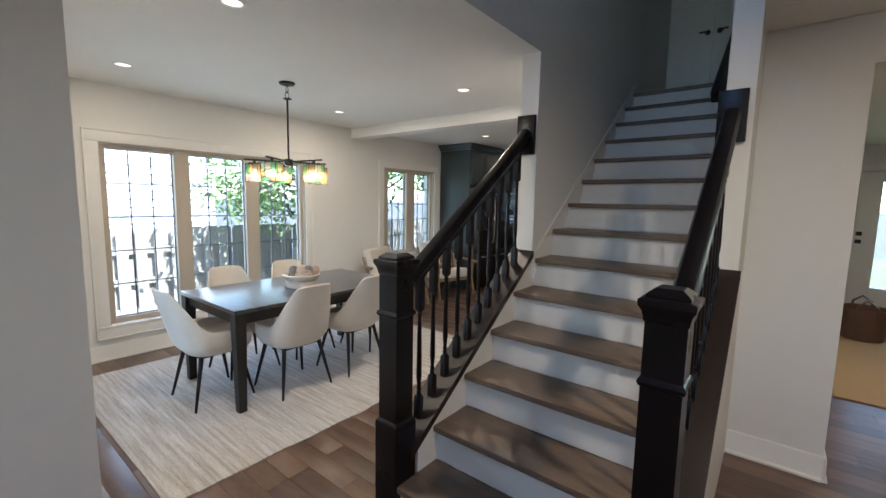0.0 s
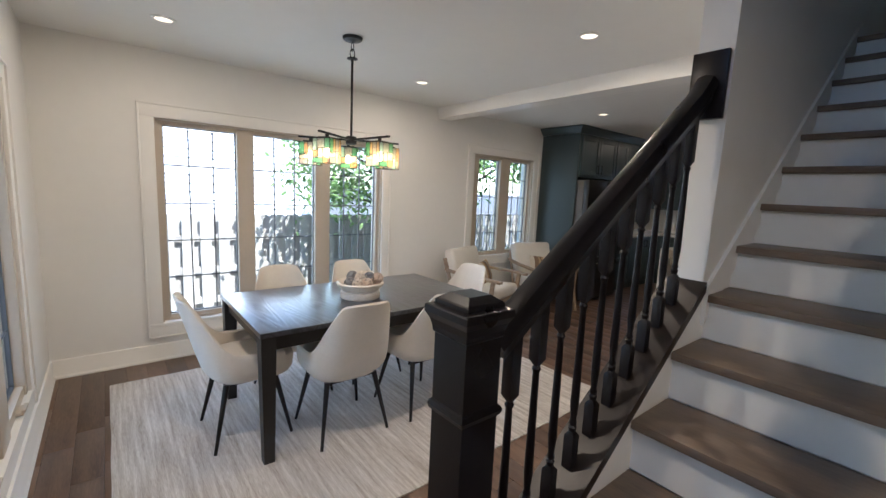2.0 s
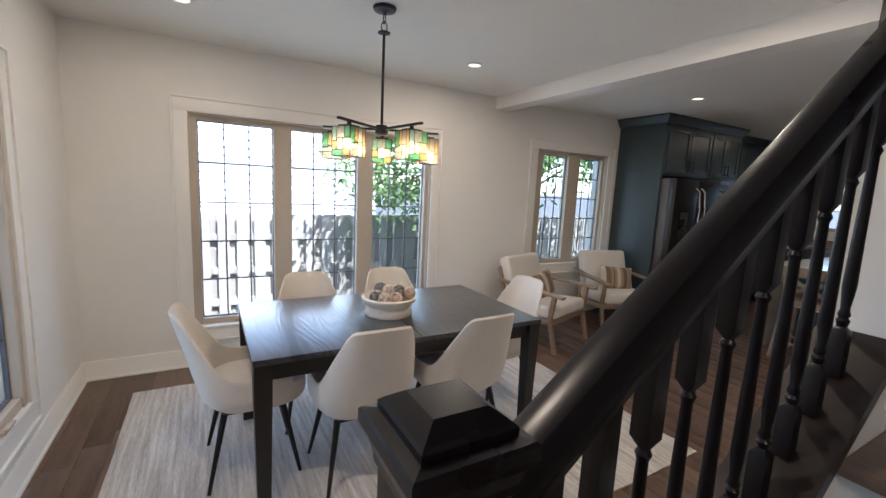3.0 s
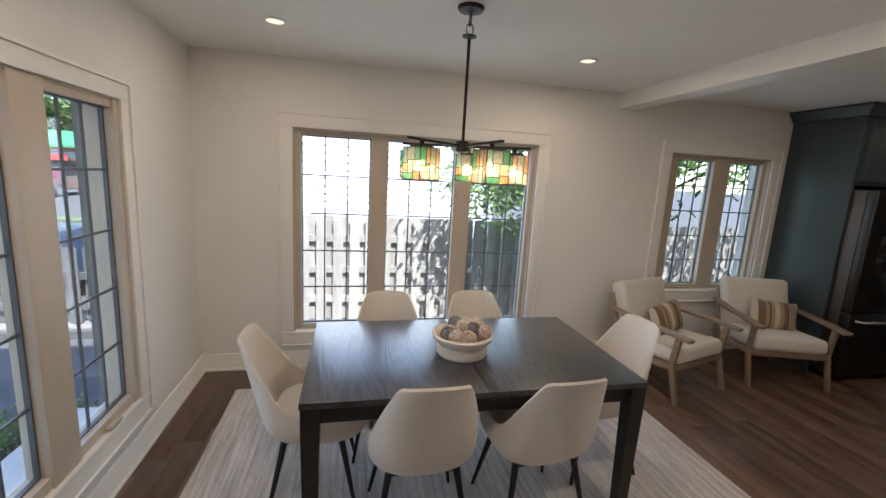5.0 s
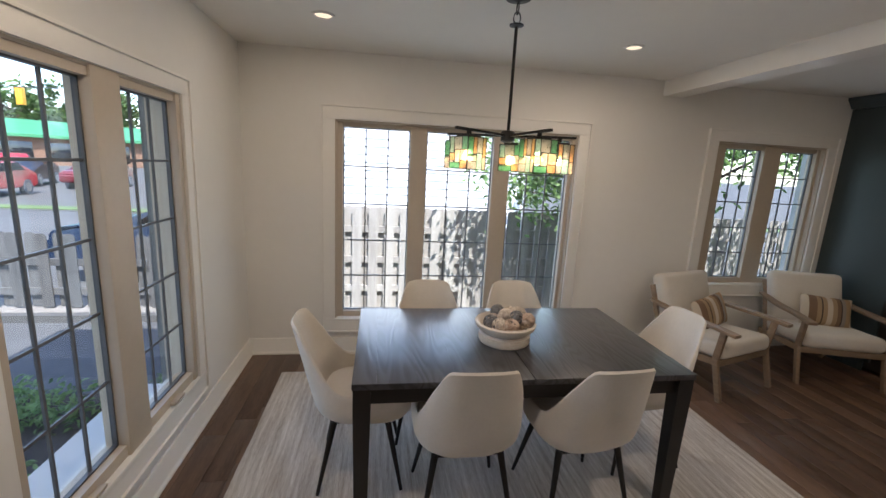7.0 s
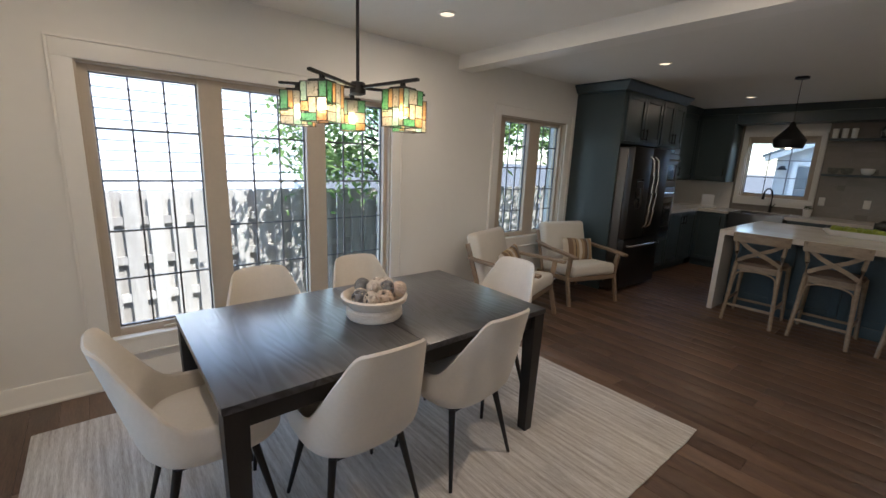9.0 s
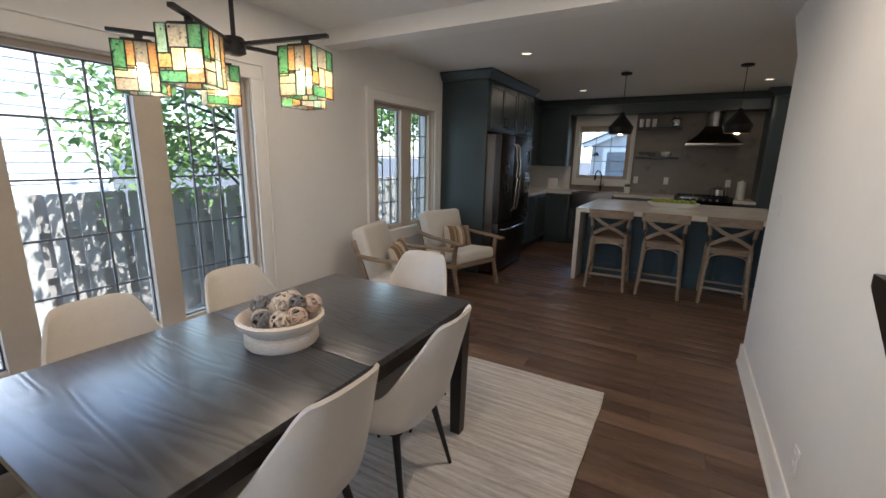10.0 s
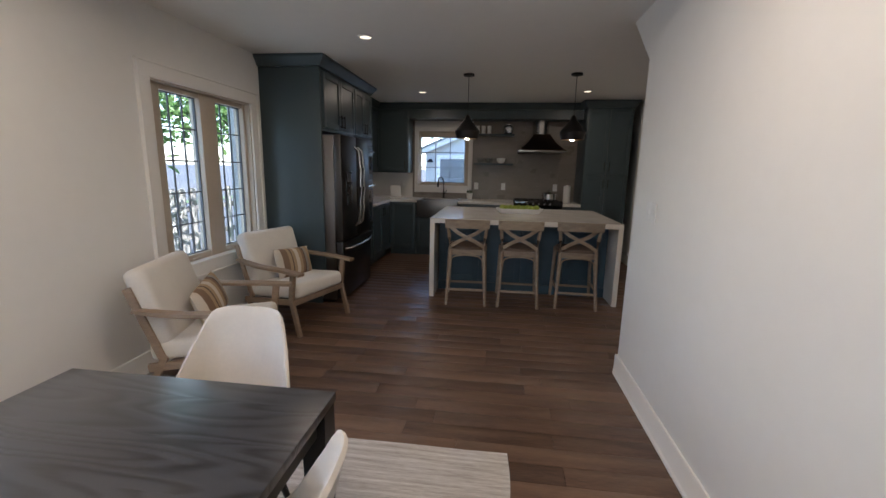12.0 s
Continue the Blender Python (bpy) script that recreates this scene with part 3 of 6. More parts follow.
def newel(x, y):
    bm = bmesh.new()
    s = 0.055
    box(bm, x - 0.068, y - 0.068, 0.0, x + 0.068, y + 0.068, 0.44, 0.004)
    rings = []
    for h, q in ((0.44, 0.068), (0.462, 0.066), (0.475, s), (0.962, s), (0.966, 0.060), (0.978, 0.064), (0.988, 0.060), (0.993, s), (1.155, s), (1.160, 0.059), (1.172, 0.060), (1.190, 0.065),
                 (1.202, 0.072), (1.206, 0.074), (1.221, 0.074), (1.224, 0.071), (1.227, 0.057), (1.236, 0.057), (1.240, 0.053), (1.252, 0.036), (1.254, 0.033)):
        rings.append([(x - q, y - q, h), (x + q, y - q, h), (x + q, y + q, h), (x - q, y + q, h)])
    ring_loft(bm, rings)
    return bm


BAL = [(0.0165, 0.0), (0.0165, 0.12), (0.010, 0.135), (0.0135, 0.15), (0.009, 0.158), (0.0125, 0.166), (0.0088, 0.18), (0.0135, 0.24),
       (0.011, 0.44), (0.0092, 0.57), (0.013, 0.582), (0.009, 0.592), (0.0165, 0.612), (0.0165, 0.80)]
for side, xc in (("left", -1.303), ("right", -0.195)):
    rail = thing("stair_railing", pose(xc, 1.442, 0), "glossy black-brown wooden stair railing with turned balusters", "railing", "stair railings")
    post = part("newel_post", newel(-0.006, -0.020), M_BLACKWOOD, rail, "square black newel post with a stepped cap")
    post.data.polygons.foreach_set("use_smooth", [False] * len(post.data.polygons))
    bm = bmesh.new()
    sec = [(-0.025, -0.04), (0.025, -0.04), (0.027, -0.018), (0.037, -0.007), (0.038, 0.014), (0.027, 0.034), (0.0, 0.042), (-0.027, 0.034), (-0.038, 0.014), (-0.037, -0.007), (-0.027, -0.018)]
    pts = [(0, 0.055, line_z(1.497, 0.845)), (0, 1.06, line_z(2.502, 0.845)), (0, 1.11, line_z(2.552, 0.855)), (0, 1.15, line_z(2.58, 0.873))]
    sweep(bm, pts, sec)
    part("handrail", bm, M_BLACKWOOD, rail, "moulded black-brown handrail")
    bm = bmesh.new()
    box(bm, -0.062, 1.145, 1.80, 0.062, 1.17, 2.05, 0.004)
    part("rosette_board", bm, M_BLACKWOOD, rail, "dark mounting board on the wall's end")
    bm = bmesh.new()
    lathe(bm, BAL, 16, square=(0, 1, 12, 13))
    me_b = mesh_of("baluster", bm, M_BLACKWOOD)
    for k in range(10):
        yy = 0.135 + k * 0.1025
        piece("baluster", me_b, rail, pose(0, yy, line_z(1.442 + yy, 0.083)) @ Matrix.Diagonal((1, 1, 0.905, 1)))

rail = thing("wall_handrail", pose(X_R, 2.9, 2.1), "black-brown handrail on the stair's side wall", "handrail")
bm = bmesh.new()
sweep(bm, [(-0.001, 0.05, 0.0), (-0.07, 0.05, 0.0), (-0.075, 0.08, 0.02), (-0.075, 1.9, 0.02 + 1.82 * SL)], [(-0.03, -0.03), (0.03, -0.03), (0.035, 0.02), (0, 0.035), (-0.035, 0.02)])
part("rail", bm, M_BLACKWOOD, rail)

# doors at the stair head
dbl = thing("door_1", pose(-0.75, 6.2, UP), "pair of closed white panelled doors at the stair head", "door", kind="structure")
for s in (-1, 1):
    bm = bmesh.new()
    x0, x1 = sorted((s * 0.004, s * 0.44))
    box(bm, x0, -0.03, 0.01, x1, 0.0, 2.03, 0.003)
    for z0, z1 in ((0.2, 0.85), (1.05, 1.9)):
        box(bm, x0 + 0.1, -0.034, z0, x1 - 0.1, -0.0295, z1, 0.0)
    leaf = part("door_leaf", bm, M_TRIM, dbl, "white panelled door leaf")
    bm = bmesh.new()
    cyl(bm, (s * 0.06, -0.03, 0.95), (s * 0.06, -0.045, 0.95), 0.028, n=16)
    cyl(bm, (s * 0.06, -0.045, 0.95), (s * 0.06, -0.07, 0.95), 0.011)
    bar(bm, (s * 0.05, -0.07, 0.95), (s * 0.15, -0.07, 0.955), 0.014, 0.018, (0, 0, 1), 0.004)
    part("door_handle", bm, M_METAL, leaf, "black lever handle")

# ---- dining room ----
bm = bmesh.new()
nx, ny = 30, 60
rx0, rx1, ry0, ry1 = -4.25, -2.15, 0.73, 3.69
rows = []
for j in range(ny + 1):
    r = []
    for i in range(nx + 1):
        x, y = rx0 + (rx1 - rx0) * i / nx, ry0 + (ry1 - ry0) * j / ny
        if i in (0, nx):
            x += 0.010 * noise.noise((y * 5, i, 0)) + 0.006 * noise.noise((y * 22, i, 3))
        if j in (0, ny):
            y += 0.008 * noise.noise((x * 3, j, 7))
        r.append((x, y, 0.008 + 0.0025 * noise.noise((x * 2, y * 9, 1))))
    rows.append(r)
grid = [[bm.verts.new(p) for p in r] for r in rows]
for j in range(ny):
    for i in range(nx):
        bm.faces.new((grid[j][i], grid[j][i + 1], grid[j + 1][i + 1], grid[j + 1][i]))
edge = grid[0] + [r[-1] for r in grid[1:]] + grid[-1][-2::-1] + [r[0] for r in grid[-2:0:-1]]
low = [bm.verts.new((v.co.x, v.co.y, 0.0005)) for v in edge]
for i in range(len(edge)):
    k = (i + 1) % len(edge)
    bm.faces.new((edge[i], low[i], low[k], edge[k]))
solid("rug", bm, M_RUG, "cream, grey and tan streaked flat-woven rug under the dining table", "rug")

TX0, TX1, TY0, TY1, TZ = -3.655, -2.733, 1.344, 2.922, 0.735
table = thing("dining_table", pose((TX0 + TX1) / 2, (TY0 + TY1) / 2, 0.009), "rectangular black-stained oak dining table with square legs", "table")
hx, hy, tz = (TX1 - TX0) / 2, (TY1 - TY0) / 2, TZ - 0.009
for s in (-1, 1):
    bm = bmesh.new()
    y0, y1 = sorted((s * 0.0012, s * hy))
    box(bm, -hx, y0, tz - 0.028, hx, y1, tz, 0.003)
    part("tabletop", bm, M_TABLE, table, "one leaf of the grained black oak top")
for a, b in (((-hx + 0.03, -hy + 0.07, 0), (-hx + 0.052, hy - 0.07, 0)), ((hx - 0.052, -hy + 0.07, 0), (hx - 0.03, hy - 0.07, 0)),
             ((-hx + 0.07, -hy + 0.03, 0), (hx - 0.07, -hy + 0.052, 0)), ((-hx + 0.07, hy - 0.052, 0), (hx - 0.07, hy - 0.03, 0))):
    bm = bmesh.new()
    box(bm, a[0], a[1], tz - 0.108, b[0], b[1], tz - 0.028, 0.002)
    part("apron", bm, M_TLEG, table)
bm = bmesh.new()
rings = []
for z, q in ((0, 0.027), (tz - 0.13, 0.037), (tz - 0.028, 0.037)):
    rings.append([(-q, -q, z), (q, -q, z), (q, q, z), (-q, q, z)])
ring_loft(bm, rings)
me_leg = mesh_of("leg", bm, M_TLEG)
for sx in (-1, 1):
    for sy in (-1, 1):
        piece("leg", me_leg, table, pose(sx * (hx - 0.042), sy * (hy - 0.042), 0))


def sup(c, s, p):
    """Superellipse direction: rounds a square plan."""
    return math.copysign(abs(c) ** p, c), math.copysign(abs(s) ** p, s)


def dining_chair():
    """Bucket chair facing -y: a curved shell wraps low sides into a tall back; padded seat; splayed black legs."""
    ch = thing("dining_chair", Matrix(), "cream upholstered bucket dining chair with splayed black metal legs", "chair", "chairs round the dining table")
    bm = bmesh.new()
    outer, inner = [], []
    na, nv = 44, 14
    for i in range(na + 1):
        a = -2.22 + 4.44 * i / na                     # 0 points to the back (+y)
        k = abs(a)
        c, s = sup(math.cos(a), math.sin(a), 0.64)
        f = max(0.0, min(1.0, (k - 0.60) / 0.82))
        f = f * f * (3 - 2 * f)
        top = 0.847 * (1 - f) + (0.535 - 0.03 * max(0, k - 1.4)) * f
        if k < 0.5:
            top -= 0.006 * (k / 0.5) ** 2
        e = max(0.0, min(1.0, (k - 0.28) / 0.5))
        top -= 0.05 * e ** 2.4 * (1 - f)
        co, ci = [], []
        for j in range(nv + 1):
            v = j / nv
            z = 0.362 + (top - 0.362) * v
            g = max(0.0, (z - 0.45) / 0.42)
            w = 0.232 + 0.018 * math.sin(min(1, (z - 0.36) / 0.16) * math.pi / 2) - 0.052 * g ** 1.4
            d = 0.205 + 0.03 * math.sin(min(1, (z - 0.36) / 0.12) * math.pi / 2)
            tuck = 1 - 0.2 * max(0.0, 1 - (z - 0.362) / 0.085) ** 2
            lean = 0.115 * g * max(0.0, math.cos(a)) ** 0.3 if math.cos(a) > 0 else 0.0
            x, y = s * w * tuck, c * d * tuck + lean
            co.append(Vector((x, y, z)))
            th = 0.034 * (1 - 0.55 * v)
            n2 = Vector((x, max(-0.05, y - lean), 0))
            n2.normalize()
            ci.append(Vector((x, y, z)) - n2 * th)
        outer.append(co)
        inner.append(ci)
    loops = []
    for co, ci in zip(outer, inner):
        mid = (co[-1] + ci[-1]) / 2 + Vector((0, 0, 0.009))
        loops.append(co + [mid] + ci[::-1])
    vv = [[bm.verts.new(p) for p in q] for q in loops]
    m = len(vv[0])
    for p, q in zip(vv, vv[1:]):
        for j in range(m - 1):
            bm.faces.new((p[j], p[j + 1], q[j + 1], q[j]))
    for q in (vv[0], vv[-1]):
        bm.faces.new(q)
    part("shell", bm, M_FABRIC, ch, "one-piece upholstered back and sides")
    bm = bmesh.new()
    rings = []
    for z, q in ((0.355, 0.80), (0.365, 0.90), (0.39, 0.97), (0.452, 0.985), (0.472, 0.955), (0.482, 0.86), (0.485, 0.5), (0.486, 0.1)):
        r = []
        for i in range(40):
            a = 2 * math.pi * i / 40
            c, s = sup(math.cos(a), math.sin(a), 0.68)
            r.append((s * 0.215 * q, (c * 0.225 - 0.03) * q - (0.0 if c > 0 else 0.012), z))
        rings.append(r)
    ring_loft(bm, rings)
    part("seat", bm, M_FABRIC, ch, "padded seat")
    bm = bmesh.new()
    box(bm, -0.15, -0.14, 0.344, 0.15, 0.14, 0.358, 0.004)
    part("seat_frame", bm, M_METAL, ch, "black metal seat frame")
    for sx in (-1, 1):
        for sy in (-1, 1):
            bm = bmesh.new()
            cyl(bm, (sx * 0.15, sy * 0.13, 0.358), (sx * 0.212, sy * 0.205, 0.0), 0.0165, 0.0085, 12)
            part("leg", bm, M_METAL, ch, "tapered black leg")
    return ch


CH = dining_chair()
RG = 0.0105
CH.matrix_world = pose(-3.19, 1.375, RG, 0, 0, 180)          # faces +y at the table's end
for cx, cy, rz in ((-2.895, 1.86, -90), (-2.88, 2.425, -86), (-3.53, 1.78, 90), (-3.53, 2.37, 90), (-3.20, 2.93, 3)):
    copy_thing(CH, pose(cx, cy, RG, 0, 0, rz))

# bowl with wicker balls
M_BOWL = mat("whitewashed_wood", (0.52, 0.44, 0.36), 0.7, col2=(0.76, 0.71, 0.64), scale=4, stretch=(2, 2, 8), bump=0.3, bscale=60)
M_BALLS = [mat("pale_wicker", (0.62, 0.54, 0.46), 0.8, var=0.2), mat("tan_wicker", (0.58, 0.45, 0.36), 0.8, var=0.2), mat("grey_wicker", (0.20, 0.20, 0.21), 0.8, var=0.2)]
bz = TZ + 0.0005
bm = bmesh.new()
lathe(bm, [(0.06, 0.0), (0.128, 0.0), (0.136, 0.012), (0.134, 0.045), (0.124, 0.055), (0.128, 0.062), (0.155, 0.085), (0.160, 0.105), (0.150, 0.112), (0.140, 0.106), (0.118, 0.055), (0.04, 0.045), (0.0005, 0.044)], 36)
solid("bowl", bm, M_BOWL, "round whitewashed turned wooden bowl on the table", "bowl", m=pose(-3.15, 2.112, bz))
rnd = random.Random(5)
spots = [(0.0, 0.0, 0.034, 0), (0.075, 0.01, 0.036, 1), (-0.07, 0.03, 0.035, 0), (0.0, -0.078, 0.034, 2), (0.01, 0.078, 0.033, 1), (-0.05, -0.05, 0.03, 0),
         (0.04, 0.045, 0.031, 2), (-0.025, 0.03, 0.033, 0), (0.05, -0.045, 0.034, 0), (0.06, 0.10, 0.032, 1), (-0.085, -0.02, 0.033, 2), (-0.04, 0.085, 0.034, 0)]
for k, (dx, dy, r, c) in enumerate(spots):
    r *= 1.13
    bm = bmesh.new()
    for q in range(17):
        rot = Euler((rnd.uniform(0, 6.3), rnd.uniform(0, 6.3), rnd.uniform(0, 6.3))).to_matrix()
        off = rnd.uniform(-0.5, 0.5) * r
        rr = math.sqrt(r * r - off * off)
        tube(bm, [rot @ Vector((rr * math.cos(t), rr * math.sin(t), off)) for t in (2 * math.pi * i / 14 for i in range(15))], 0.0028, 5)
    bmesh.ops.create_icosphere(bm, subdivisions=2, radius=r * 0.5)
    z = 0.052 + r + (0.045 if k in (0, 6, 7) else 0.0) + 0.028 * (math.hypot(dx, dy) > 0.085) + 0.012 * (math.hypot(dx, dy) / 0.08)
    solid("wicker_ball", bm, M_BALLS[c], ("pale", "tan", "dark grey")[c] + " woven wicker ball lying in the wooden bowl", "decorative ball", m=pose(-3.15 + dx, 2.112 + dy, bz + z), group="wicker balls in the bowl")

# chandelier
CX, CY, CZ = -3.25, 2.077, 1.79
chand = thing("chandelier", pose(CX, CY, H), "five-arm black chandelier with stained-glass box shades, lit", "chandelier")
bm = bmesh.new()
lathe(bm, [(0.064, 0.0), (0.064, -0.008), (0.058, -0.018), (0.02, -0.024), (0.008, -0.03)], 24)
part("canopy", bm, M_METAL, chand, "round black ceiling canopy")
bm = bmesh.new()
for s, z0, z1 in ((1, -0.028, -0.085), (0, -0.072, -0.128)):
    pts = []
    for i in range(13):
        a = 2 * math.pi * i / 12
        u, w = 0.017 * math.cos(a), (z0 + z1) / 2 + (z0 - z1) / 2 * math.sin(a)
        pts.append((u, 0, w) if s else (0, u, w))
    tube(bm, pts, 0.003, 6)
part("chain_link", bm, M_METAL, chand)
bm = bmesh.new()
lathe(bm, [(0.006, -0.122), (0.034, -0.128), (0.034, -0.134), (0.008, -0.14), (0.0075, CZ - H + 0.03), (0.03, CZ - H + 0.026), (0.036, CZ - H + 0.018), (0.036, CZ - H - 0.022), (0.02, CZ - H - 0.03)], 20)
part("stem", bm, M_METAL, chand, "black stem and hub")
PANES = {  # one face of a shade, eight panes: u0, u1, v0, v1 in tenths, glass
    0: [(0, 3, 4, 10, 0), (3, 5, 5, 10, 2), (5, 8, 5, 10, 4), (8, 10, 4, 10, 2), (0, 5, 2.5, 4.5, 3), (5, 8, 0, 5, 1), (0, 5, 0, 2.5, 4), (8, 10, 0, 4, 3)],
    1: [(0, 2.5, 5, 10, 1), (2.5, 7, 6, 10, 4), (7, 10, 6, 10, 0), (0, 3, 2.5, 5, 2), (3, 6, 2, 6, 3), (6, 10, 2.5, 6, 3), (0, 6, 0, 2, 0), (6, 10, 0, 2.5, 2)],
}
GL = [M_GREENGL, M_TEALGL, M_AMBER, M_CREAMGL, M_GREYGL]
S, SH = 0.059, 0.145
pane_mesh = {}
for face in (0, 1):
    for k, (u0, u1, v0, v1, c) in enumerate(PANES[face]):
        bm = bmesh.new()
        box(bm, -S + u0 * S / 5 + 0.001, -0.0012, v0 * SH / 10 + 0.001, -S + u1 * S / 5 - 0.001, 0.0012, v1 * SH / 10 - 0.001)
        pane_mesh[face, k] = mesh_of("pane", bm, GL[c])
bm = bmesh.new()
for face in range(4):
    rot = pose(0, 0, 0, 0, 0, 90 * face)
    for u0, u1, v0, v1, c in PANES[face % 2]:
        a, b, d, e = -S + u0 * S / 5, -S + u1 * S / 5, v0 * SH / 10, v1 * SH / 10
        t = 0.0016
        for q in ((a - t, d - t, a + t, e + t), (a - t, d - t, b + t, d + t), (b - t, d - t, b + t, e + t), (a - t, e - t, b + t, e + t)):
            box(bm, q[0], -S - 0.002, q[1], q[2], -S + 0.002, q[3], 0, rot)
me_came = mesh_of("lead_came", bm, M_METAL)
bm = bmesh.new()
box(bm, -0.04, -0.04, SH - 0.004, 0.04, 0.04, SH + 0.012, 0.003)
cyl(bm, (0, 0, SH + 0.01), (0, 0, SH + 0.03), 0.012, n=10)
cyl(bm, (0, 0, SH - 0.004), (0, 0, SH - 0.055), 0.017, n=14)
me_hold = mesh_of("holder", bm, M_METAL)
bm = bmesh.new()
lathe(bm, [(0.008, 0.10), (0.012, 0.092), (0.022, 0.066), (0.023, 0.055), (0.018, 0.04), (0.006, 0.034)], 16)
me_bulb = mesh_of("bulb", bm, M_BULB)
for k in range(5):
    ang = 14 + 72 * k
    bm = bmesh.new()
    bar(bm, (0.03, 0, CZ - H + 0.004), (0.355, 0, CZ - H + 0.012), 0.018, 0.012, (0, 0, 1), 0.002)
    arm = part("arm", bm, M_METAL, chand, "flat black arm")
    arm.matrix_local = pose(0, 0, 0, 0, 0, ang)
    shade = piece("shade", me_came, chand, pose(0, 0, 0, 0, 0, ang) @ pose(0.272, 0, CZ - H - SH - 0.026))
    shade["label"] = "square stained-glass shade in green, amber and cream"
    piece("holder", me_hold, shade)
    piece("bulb", me_bulb, shade)
    for face in range(4):
        for j in range(8):
            g = piece("pane", pane_mesh[face % 2, j], shade, pose(0, 0, 0, 0, 0, 90 * face) @ pose(0, -S, 0))
            g.visible_shadow = False
    w = pose(CX, CY, H) @ pose(0, 0, 0, 0, 0, ang) @ pose(0.272, 0, CZ - H - SH - 0.026) @ Vector((0, 0, 0.02))
    lamp("chandelier_lamp", "POINT", 0.06, 0.025, w)


def plate(name, m, label, slots):
    p = thing(name, m, label, name.replace("_", " "))
    bm = bmesh.new()
    box(bm, -0.035, -0.006, -0.058, 0.035, 0.0, 0.058, 0.003)
    part("cover_plate", bm, M_PLATE, p)
    for z in slots:
        bm = bmesh.new()
        box(bm, -0.017, -0.009, z - 0.016, 0.017, -0.0055, z + 0.016, 0.002)
        part("insert", bm, M_PLATE, p)
    return p


for dy in (-0.036, 0.036):
    plate("wall_switch", pose(-1.36, 4.37 + dy, 1.19, 0, 0, -90), "white wall switch on the stair wall", (0.0,))
plate("wall_outlet", pose(-1.36, 3.075, 0.285, 0, 0, -90), "white wall outlet low on the stair wall", (-0.022, 0.022))


# ---- armchairs by the second window ----
def striped(name):
    """Woven lumbar pillow: cream, tan, brown and grey stripes with a dashed dark line."""
    m = mat(name, (0.55, 0.47, 0.37), 0.92, var=0.06, scale=10, bump=0.6, bscale=260)
    nt = m.node_tree
    n, L = nt.nodes, nt.links
    tc, sp = n.new("ShaderNodeTexCoord"), n.new("ShaderNodeSeparateXYZ")
    L.new(tc.outputs["Object"], sp.inputs[0])
    mr = n.new("ShaderNodeMapRange")
    mr.inputs["From Min"].default_value, mr.inputs["From Max"].default_value = -0.22, 0.22
    L.new(sp.outputs["X"], mr.inputs["Value"])
    ramp = n.new("ShaderNodeValToRGB")
    ramp.color_ramp.interpolation = "CONSTANT"
    cream, tan, brown, grey, dark = (0.60, 0.53, 0.43, 1), (0.38, 0.27, 0.16, 1), (0.21, 0.135, 0.085, 1), (0.30, 0.27, 0.23, 1), (0.06, 0.045, 0.04, 1)
    stops = [(0.0, cream), (0.14, brown), (0.27, tan), (0.35, dark), (0.375, tan), (0.45, cream), (0.55, tan), (0.63, brown), (0.70, dark), (0.725, grey), (0.80, tan), (0.90, cream)]
    el = ramp.color_ramp.elements
    el[0].position, el[0].color = stops[0]
    el[1].position, el[1].color = stops[-1]
    for p, c in stops[1:-1]:
        e = el.new(p)
        e.color = c
    L.new(mr.outputs[0], ramp.inputs[0])
    L.new(ramp.outputs[0], n["Principled BSDF"].inputs["Base Color"])
    return m


M_STRIPE = striped("striped_weave")


